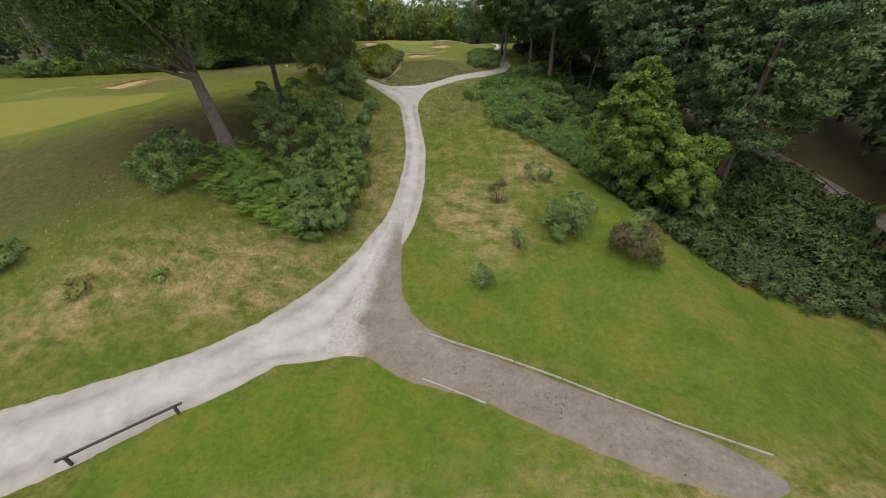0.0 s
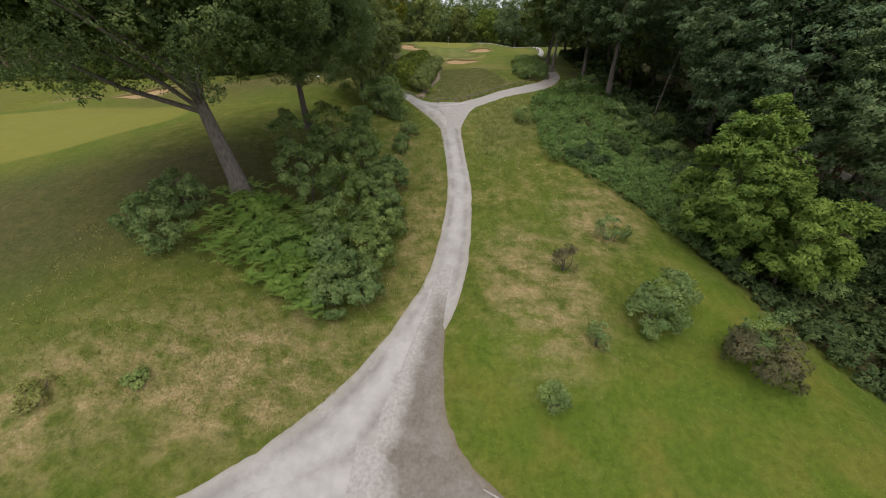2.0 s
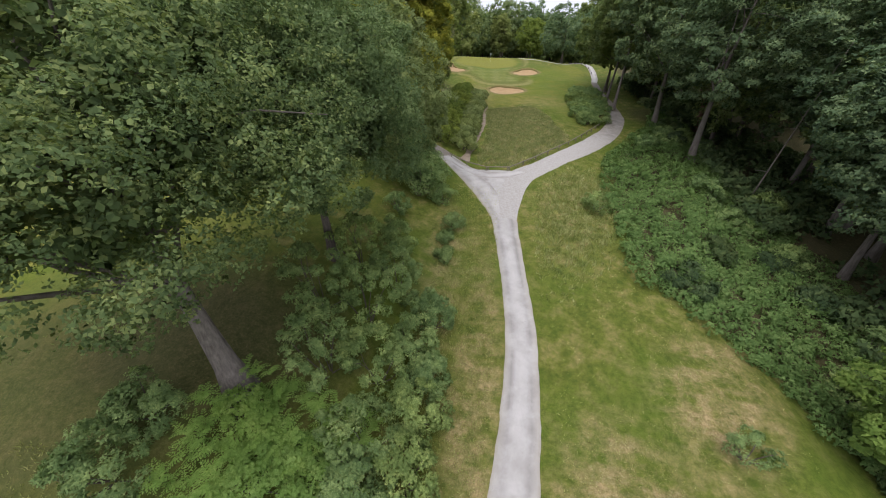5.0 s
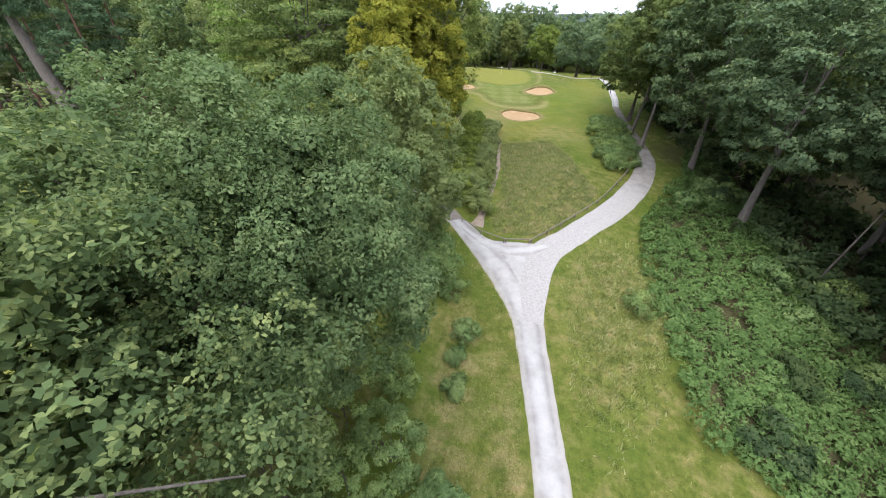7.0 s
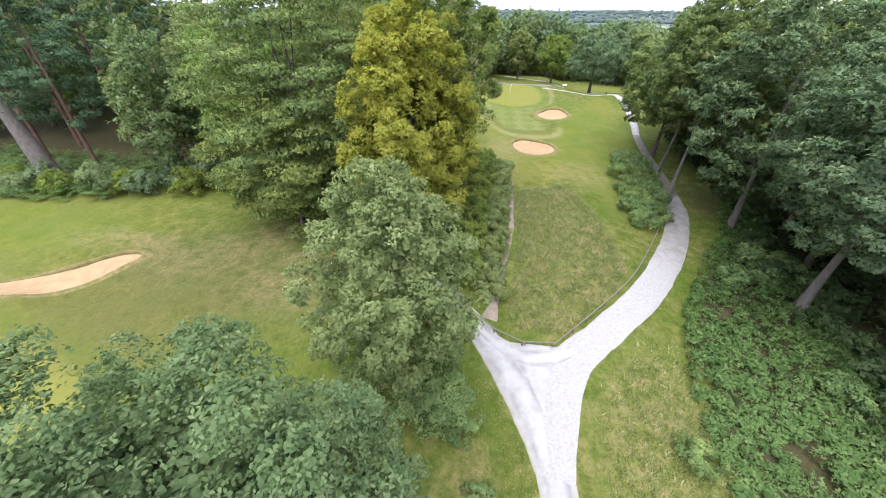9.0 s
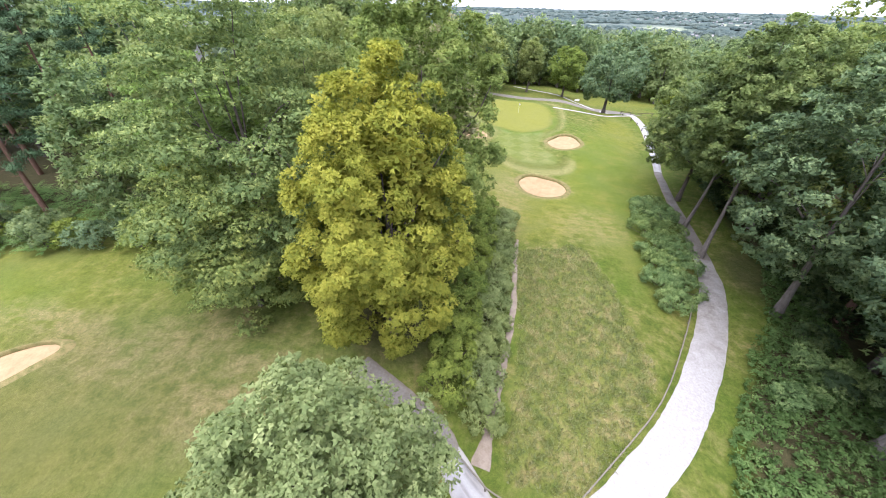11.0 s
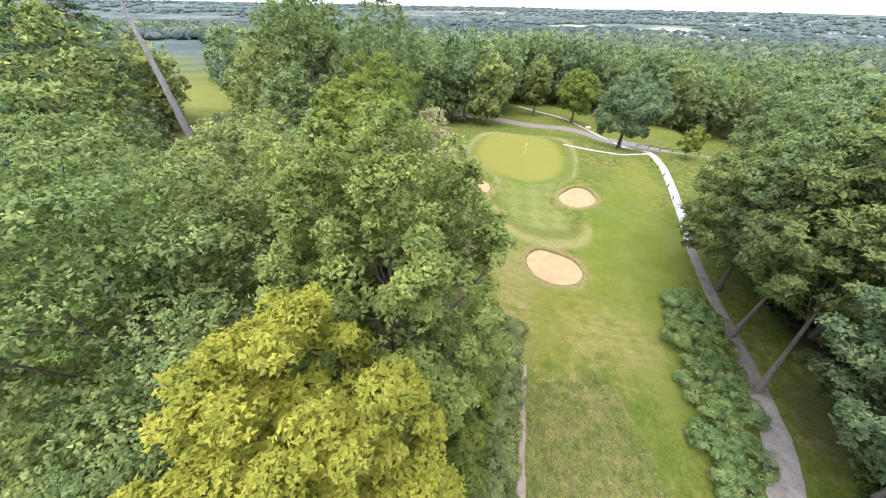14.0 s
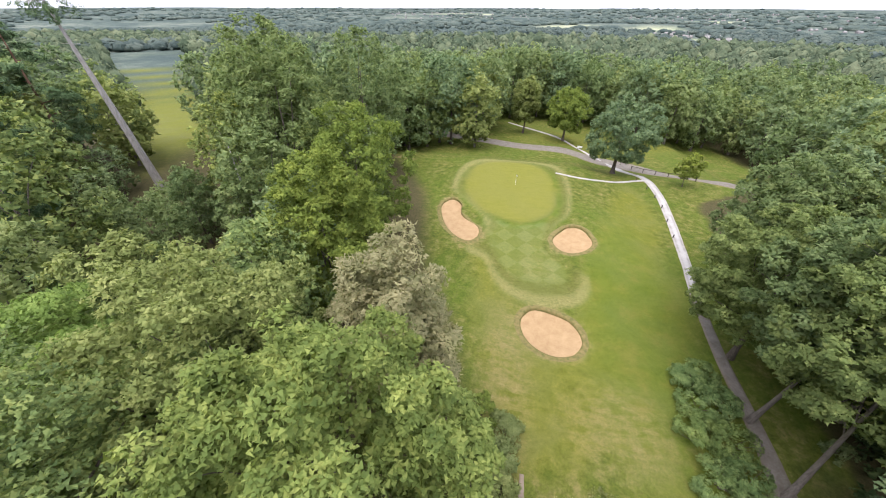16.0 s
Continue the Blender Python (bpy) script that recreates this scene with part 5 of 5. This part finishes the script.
for i in range(16):
    x = -34 - i * 2.4 + rng.normal() * 0.6
    bush("rhododendron_bush", x, 74.5 - 0.16 * (-34 - x) + rng.normal() * 1.0, rng.uniform(2.2, 4.2), rng.uniform(1.8, 2.6), DARK if i % 3 else OAK, "tall leafy shrub along the foot of the wood", 330 + i, None, 3000, 0.26, 34, 0.6, group="wood-foot shrubs")
for i in range(22):
    bush("rhododendron_bush", rng.uniform(28, 38.5) + 0.0, 8 + i * 1.5, rng.uniform(1.2, 2.4), rng.uniform(1.6, 2.4), SHADE_LEAF, "tall evergreen shrub under the trees, leaf colour darkened as shade", 360 + i, None, 1800, 0.4, 34, 0.7, group="wood-floor shrubs")
for i in range(26):
    y = rng.uniform(24, 84)
    a, b = wood_fringe(0, y)
    x = rng.uniform(a + 2.5, b)
    bush("bramble_bush", x, y, rng.uniform(1.2, 2.4), rng.uniform(1.0, 1.8), SHADE_LEAF if i % 2 else GORSE, "bramble and young shrub growing out of the bracken", 300 + i, None, 2600, 0.2, 22, 0.5, group="wood-edge shrubs")


# ---- grass and heather tufts ----
def pick(n, x0, x1, y0, y1, keep):
    x, y = rng.uniform(x0, x1, n), rng.uniform(y0, y1, n)
    k = rng.random(n) < keep(x, y)
    return np.stack([x[k], y[k]], 1)


scatter("heather", pick(9000, -7.5, 5.5, 57, 85, lambda x, y: inside(x, y, HEATH, 0.3)), HEATHER, "rough heather and tawny grass inside the fork", "heather", 5, 0.22, 0.10, 61)
scatter("heather", pick(5600, -1.5, 8, 38, 58, lambda x, y: blot(x, y, 2.6, 48.5, 3.4, 9, -0.25) * 0.9 * (x > -1.2)), BLADE, "tawny heather and grass on the bank", "heather", 5, 0.26, 0.10, 62)
scatter("rough_grass", pick(9000, -24, -5, 11.5, 24, lambda x, y: np.maximum(blot(x, y, -14, 17.5, 9, 4.5, 0.25), 0.25) * (y > 13 + 0.35 * np.maximum(0, x + 13)) * (y > 15.5 + 1.3 * np.maximum(0, x + 8.5))), BLADE, "long dry rough grass on the slope", "grass", 4, 0.14, 0.05, 63)
scatter("rough_grass", pick(5200, -1, 12, 18, 44, lambda x, y: np.maximum.reduce([blot(x, y, 2.8, 25, 3.4, 6, 0.2), blot(x, y, 7.5, 33, 3, 5, -0.5) * 0.7, 0.12 + 0 * x]) * (x > -0.6)), BLADE, "wispy rough grass with straw on the lawn slope", "grass", 4, 0.12, 0.045, 64)
scatter("rough_grass", pick(5200, -9, -3.9, 24, 52, lambda x, y: 0.8 * (x < -4.3)), BLADE, "long dry grass on the path's verge", "grass", 4, 0.15, 0.05, 65)

scatter("rough_grass", pick(15000, -14, 24, 1, 23, lambda x, y: np.maximum(inside(x, y, LAWN, 0.2) * (y < 12.6 - 0.42 * np.maximum(0, x + 3.5)) * (y < 13.2 - 1.2 * np.maximum(0, -x - 6.5)), inside(x, y, RLAWN, 0.2) * (y > 14.9 - 0.52 * (x + 1)) * (x > -1.4))), MEADOW, "short bright green lawn grass beside the paths", "grass", 4, 0.075, 0.03, 66)

# dead leaves on the asphalt
DEAD_LEAF = plain_material("dead_leaf", (0.085, 0.050, 0.026), (0.200, 0.125, 0.062), 9.0, 0.9, 0.1, None, 0)
g = np.random.default_rng(68)
u = g.random(90) * 12
c = np.stack([-1.6 + u + g.normal(size=90) * 0.2, 13.0 - u * 0.5 + g.normal(size=90) * 0.75], 1)
z = land(c[:, 0], c[:, 1]) + 0.11
w, s = g.uniform(0, 6.28, 90), g.uniform(0.03, 0.075, 90)
d, e = np.stack([np.cos(w) * s, np.sin(w) * s, g.normal(size=90) * 0.015], 1), np.stack([-np.sin(w) * s * 0.5, np.cos(w) * s * 0.5, g.normal(size=90) * 0.015], 1)
p = np.column_stack([c, z])
tagged(mesh_done("fallen_leaves", quads_mesh("fallen_leaves", np.stack([p - d, p - e, p + d, p + e], 1)), DEAD_LEAF), "scattered brown dead leaves on the asphalt path", "leaves", kind="stuff")

# ---- far woods, town and fields ----
def far_woods(name, places, mat, lumps, wide, high, label, seed, leaves=0, leaf=1.5, fine=2, even=0.3):
    """A far canopy: every crown a few rounded lumps under loose sprays of leaves."""
    g = np.random.default_rng(seed)
    bm = bmesh.new()
    bmesh.ops.create_icosphere(bm, subdivisions=fine, radius=1.0)
    unit = np.array([v.co[:] for v in bm.verts])
    tris = np.array([[v.index for v in f.verts] for f in bm.faces])
    bm.free()
    p = np.repeat(np.asarray(places, float), lumps, 0)
    n, k = len(p), len(unit)
    size = np.repeat(g.uniform(0.7, 1.3, len(places)), lumps) * g.uniform(0.65, 1.0, n)
    p = p + g.normal(size=(n, 2)) * wide * 0.55 * (lumps > 1)
    z = land(p[:, 0], p[:, 1]) + high * size * (0.5 - 0.45 * even) + g.normal(size=n) * high * 0.07
    mids = np.column_stack([p, z])
    bumps = 1 + 0.07 * g.normal(size=(n, k))
    v = mids[:, None] + unit[None] * bumps[:, :, None] * size[:, None, None] * np.array([wide, wide, high * 0.5])
    f = (tris[None] + (np.arange(n) * k)[:, None, None]).reshape(-1, 3)
    v, normal = v.reshape(-1, 3), (unit[None] * (1 - even) + np.array([0, 0, even]) + 0.22 * (1 - even) * g.normal(size=(n, k, 3))).reshape(-1, 3)
    if leaves:
        which = np.repeat(np.arange(n), leaves)
        m = len(which)
        d = g.normal(size=(m, 3)) + np.array([0, -0.3, 0.6])
        d /= np.linalg.norm(d, axis=1, keepdims=True)
        at = mids[which] + d * size[which, None] * np.array([wide, wide, high * 0.5]) * g.uniform(0.95, 1.1, (m, 1))
        e = np.cross(d, g.normal(size=(m, 3)))
        e /= np.linalg.norm(e, axis=1, keepdims=True)
        h = np.cross(d, e) + d * 0.15
        q = leaf * g.uniform(0.6, 1.3, (m, 1))
        corners = np.stack([at - e * q * 0.5, at + e * q * 0.5, at + h * q * 0.8], 1).reshape(-1, 3)
        f = np.concatenate([f, len(v) + np.arange(3 * m).reshape(-1, 3)])
        v, normal = np.concatenate([v, corners]), np.concatenate([normal, np.repeat(d * (1 - even) + np.array([0, 0, even]) + g.normal(size=(m, 3)) * 0.2, 3, 0)])
    me = bpy.data.meshes.new(name)
    me.vertices.add(len(v))
    me.vertices.foreach_set("co", v.astype(np.float32).ravel())
    me.loops.add(f.size)
    me.loops.foreach_set("vertex_index", f.astype(np.int32).ravel())
    me.polygons.add(len(f))
    me.polygons.foreach_set("loop_start", np.arange(0, f.size, 3, dtype=np.int32))
    me.update()
    normal = normal / (np.linalg.norm(normal, axis=1, keepdims=True) + 1e-9)
    me.attributes.new("custom_normal", "FLOAT_VECTOR", "POINT").data.foreach_set("vector", normal.astype(np.float32).ravel())
    me.update()
    return tagged(mesh_done(name, me, mat), label, "wood", kind="stuff")


def canopy_material(name, dark, mid, light, crown, leaf):
    """A far canopy: crowns of different greens, with leaf mottling."""
    m, nt, b = material(name, 0.9, 0.05)
    rnd = nt.nodes.new("ShaderNodeNewGeometry").outputs["Random Per Island"]
    f = maths(nt, "ADD", maths(nt, "MULTIPLY", rnd, 0.3), maths(nt, "ADD", maths(nt, "MULTIPLY", tex_noise(nt, crown, 2, 0.5), 0.34), maths(nt, "MULTIPLY", tex_noise(nt, leaf, 4, 0.75), 0.36)))
    nt.links.new(ramp(nt, f, (0.32, dark), (0.5, mid), (0.68, light)), b.inputs["Base Color"])
    bumped(nt, b, tex_noise(nt, leaf, 4, 0.75), 0.9, 0.9 / leaf)
    return m


# aerial haze painted into the leaves: far a little paler, hazy also bluer
FAR_CANOPY = canopy_material("far_canopy", (0.056, 0.082, 0.050), (0.110, 0.145, 0.082), (0.195, 0.224, 0.128), 0.05, 1.1)
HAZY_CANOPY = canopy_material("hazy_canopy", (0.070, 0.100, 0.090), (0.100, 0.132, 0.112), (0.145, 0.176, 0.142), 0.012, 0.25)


def woods_grid(y0, y1, gap):
    out = []
    for yy in np.arange(y0, y1, gap * 0.95):
        for xx in np.arange(-1.75 * (yy - 60), 0.95 * (yy - 60) + 40, gap):
            x, y = xx + rng.normal() * 3, yy + rng.normal() * 3
            if not (in_lane(x, y) and y < 560) and not (y < 312 and -75 < x < 150):
                out.append((x, y))
    return out


far_woods("far_woods", woods_grid(230, 430, 12.4), FAR_CANOPY, 4, 4.2, 16, "rolling woodland canopy beyond the course", 81, 34, 1.5, 1, 0.0)
far_woods("far_woods", woods_grid(430, 800, 18.0), FAR_CANOPY, 2, 6.6, 15, "further woodland canopy falling to the valley", 82, 26, 2.4, 1, 0.05)
pts = []
for _ in range(5200):
    r, a = math.exp(rng.uniform(math.log(720), math.log(1700))), rng.uniform(-1.15, 0.75)
    x, y = math.sin(a) * r, math.cos(a) * r
    if max(float(blot(x, y, px, py, pa * 1.2 + 6, pb * 1.25, pt)) for px, py, pa, pb, pt in FIELDS) < 0.1 and float(vnoise(x * 0.006, y * 0.006, 31)) > -0.5:
        pts.append((x, y))
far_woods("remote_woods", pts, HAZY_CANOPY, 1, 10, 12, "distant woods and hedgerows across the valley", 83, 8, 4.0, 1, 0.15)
pts = []
for _ in range(4200):
    r, a = math.exp(rng.uniform(math.log(1600), math.log(4600))), rng.uniform(-1.1, 0.8)
    x, y = math.sin(a) * r, math.cos(a) * r
    if max(float(blot(x, y, px, py, pa * 1.2 + 12, pb * 1.25, pt)) for px, py, pa, pb, pt in FIELDS) < 0.1 and float(vnoise(x * 0.003, y * 0.003, 37)) > -0.35:
        pts.append((x, y))
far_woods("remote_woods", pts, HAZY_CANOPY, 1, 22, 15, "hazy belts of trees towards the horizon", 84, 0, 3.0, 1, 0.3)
HOUSE_WALL = plain_material("distant_wall", (0.16, 0.15, 0.14), (0.40, 0.385, 0.365), 0.05, 0.9, 0.1, None, 0)
v, f = [], []
for _ in range(1100):
    r, a = rng.uniform(800, 3300), rng.uniform(-0.85, 0.8)
    x, y = math.sin(a) * r, math.cos(a) * r
    if not (a > 0.26 + 0.1 * math.sin(r * 0.004) or (r > 2300 and -0.3 < a < 0.02)):
        continue
    z, w, d, h, o = float(land(x, y)), rng.uniform(2.5, 5), rng.uniform(3, 5), rng.uniform(3.5, 5.5), len(v)
    for dz, g in ((0, 1), (h, 1)):
        v += [(x - w, y - d, z + dz), (x + w, y - d, z + dz), (x + w, y + d, z + dz), (x - w, y + d, z + dz)]
    v += [(x - w, y, z + h + 3), (x + w, y, z + h + 3)]
    f += [(o, o + 1, o + 5, o + 4), (o + 1, o + 2, o + 6, o + 5), (o + 2, o + 3, o + 7, o + 6), (o + 3, o, o + 4, o + 7), (o + 4, o + 5, o + 9, o + 8), (o + 6, o + 7, o + 8, o + 9), (o + 5, o + 6, o + 9), (o + 7, o + 4, o + 8)]
tagged(mesh_object("distant_town", v, f, HOUSE_WALL), "pale scattered houses of a far-off town", "houses", kind="stuff")


# ---- timber rails, posts and edging ----
def post_rail(name, line, every, high, label, category, mat=TIMBER, thick=0.10, rail=0.09, over=0.25):
    """A rail on posts along line, a list of (x, y)."""
    c = curve_through([(a, b) for a, b in line], 0.2) if len(line) > 2 else np.array([np.array(line[0]) + (np.array(line[1]) - np.array(line[0])) * u for u in np.linspace(0, 1, 20)])
    s = np.concatenate([[0], np.cumsum(np.hypot(*np.diff(c, axis=0).T))])
    n = max(1, round(s[-1] / every))
    at = [np.array([np.interp(q, s, c[:, 0]), np.interp(q, s, c[:, 1])]) for q in np.linspace(0, s[-1], n + 1)]
    base = thing(name, at[0][0], at[0][1], float(land(*at[0])), label, category)
    o = np.array(base.location)
    for i, p in enumerate(at):
        z = float(land(*p))
        bm = bmesh.new()
        box_bm(bm, (thick, thick, high + 0.25), (p[0] - o[0], p[1] - o[1], z - o[2] + high / 2 - 0.125), i * 0.3, 0.012)
        part("post", bm, mat, base)
    for a, b in zip(at[:-1], at[1:]):
        za, zb = float(land(*a)) + high, float(land(*b)) + high
        d = (b - a) / np.linalg.norm(b - a)
        ends = [np.array([*(a - d * (over if a is at[0] else 0.0)), za]) - o, np.array([*(b + d * (over if b is at[-1] else 0.0)), zb]) - o]
        le = np.linalg.norm(ends[1] - ends[0])
        bm = bmesh.new()
        box_bm(bm, (rail, le, rail), (0, 0, 0), 0, 0.012)
        q = Vector(ends[1] - ends[0]).to_track_quat("Y", "Z").to_matrix().to_4x4()
        bm.transform(Matrix.Translation((ends[0] + ends[1]) / 2 + np.array([0, 0, rail / 2 + 0.003])) @ q)
        part("rail", bm, mat, base)
    return base


post_rail("low_rail", [(-15.2, 7.7), (-12.1, 9.75)], 4.0, 0.50, "dark timber knee rail on two posts beside the stone path", "rail", thick=0.11, rail=0.10, over=0.3)
post_rail("low_fence", [(-9.92, 57.61), (-7.64, 56.05), (-5.84, 55.53)], 2.1, 0.42, "low weathered timber rail round the heather", "fence", GREY_TIMBER)
post_rail("low_fence", [(-5.65, 55.58), (-3.57, 55.85)], 2.1, 0.42, "short low timber rail at the point of the fork", "fence", GREY_TIMBER)
post_rail("low_fence", [(-3.38, 55.9), (-0.37, 59.29), (3.97, 64.57), (8.12, 72.19), (10.04, 76.25)], 2.2, 0.40, "low weathered timber rail curving along the path", "fence", GREY_TIMBER)
post_rail("lane_fence", [(40.3, 36.5), (39.4, 32.0), (38.1, 27.2)], 2.4, 0.95, "black rail fence beside the dark lane", "fence", TIMBER, 0.10, 0.08)
post_rail("road_fence", [(20.8, 163.6), (26.5, 157.5), (31, 152)], 3.0, 0.9, "dark rail fence beside the lane", "fence", TIMBER, 0.14, 0.10)


def edging(line, label, every=2.4):
    base = None
    c = curve_through(line, 0.3)
    s = np.concatenate([[0], np.cumsum(np.hypot(*np.diff(c, axis=0).T))])
    for a in np.arange(0, s[-1] - 0.4, every):
        b = min(a + every - 0.04, s[-1])
        p, q = [np.array([np.interp(k, s, c[:, 0]), np.interp(k, s, c[:, 1])]) for k in (a, b)]
        zp, zq = float(land(*p)), float(land(*q))
        if base is None:
            base = thing("path_edging", p[0], p[1], zp, label, "edging", kind="structure")
            o = np.array(base.location)
        bm = bmesh.new()
        le = float(np.linalg.norm(q - p))
        box_bm(bm, (0.06, le, 0.20), (0, 0, 0), 0, 0.008)
        d = Vector((*(q - p), zq - zp))
        bm.transform(Matrix.Translation(((p[0] + q[0]) / 2 - o[0], (p[1] + q[1]) / 2 - o[1], (zp + zq) / 2 - o[2] + 0.02 + rng.uniform(-0.035, 0.02))) @ d.to_track_quat("Y", "Z").to_matrix().to_4x4())
        part("board", bm, EDGING, base)


edging([(-0.9, 14.15), (2.1, 12.85), (5.8, 11.2), (9.2, 9.5), (13.3, 7.6)], "pale timber edging boards along the asphalt path")
edging([(-1.2, 11.45), (0.2, 10.85), (1.8, 10.05)], "pale timber edging boards along the asphalt path")

# small posts on the path's grass side near the road
for x, y in [(17.9, 125.5), (18.6, 131), (19.3, 136.5), (19.3, 141), (18.8, 145), (17.6, 149.0)]:
    bm = bmesh.new()
    box_bm(bm, (0.14, 0.14, 0.75), (0, 0, 0.3), 0.3, 0.015)
    ob = part("marker_post", bm, TIMBER)
    ob.location = (x, y, float(land(x, y)))
    tagged(ob, "short dark timber post on the edge of the pale path", "post", "posts along the path")

# flag on the putting green
z = float(land(-8.9, 138.6))
flag = thing("golf_flag", -8.9, 138.6, z, "thin pale flagstick with a small limp flag in its hole", "flag")
bm = bmesh.new()
bmesh.ops.create_cone(bm, segments=8, radius1=0.016, radius2=0.012, depth=2.2, cap_ends=True, matrix=Matrix.Translation((0, 0, 1.08)))
part("pole", bm, WHITE, flag)
bm = bmesh.new()
for i in range(5):
    for k in range(2):
        bm.verts.new((0.02 + i * 0.07, 0.03 * math.sin(i * 1.3), 2.15 - k * 0.30 - i * 0.04))
bm.verts.ensure_lookup_table()
for i in range(4):
    bm.faces.new([bm.verts[j] for j in (2 * i, 2 * i + 1, 2 * i + 3, 2 * i + 2)])
bmesh.ops.solidify(bm, geom=bm.faces[:], thickness=0.006)
part("cloth", bm, WHITE, flag, "small pale flag cloth")
bm = bmesh.new()
bmesh.ops.create_cone(bm, segments=12, radius1=0.07, radius2=0.07, depth=0.02, cap_ends=True)
part("cup", bm, WHITE, flag, "white cup rim")

# sign board across the lane
sign = thing("notice_board", 9.8, 178.5, float(land(9.8, 178.5)), "small white board on two posts on the grass", "sign")
for x in (-0.5, 0.5):
    bm = bmesh.new()
    box_bm(bm, (0.08, 0.08, 1.2), (x, 0, 0.5), 0, 0.01)
    part("post", bm, TIMBER, sign)
bm = bmesh.new()
box_bm(bm, (1.5, 0.05, 0.6), (0, -0.07, 1.0), 0, 0.01)
part("board", bm, WHITE, sign)

# plate on the grass by the yellow oak
bm = bmesh.new()
box_bm(bm, (0.34, 0.42, 0.10), (0, 0, 0.04), 0.4, 0.02)
plate = part("ground_plate", bm, WHITE)
plate.location = (-22.5, 59.5, float(land(-22.5, 59.5)))
tagged(plate, "small white plate lying on the mown grass", "marker")
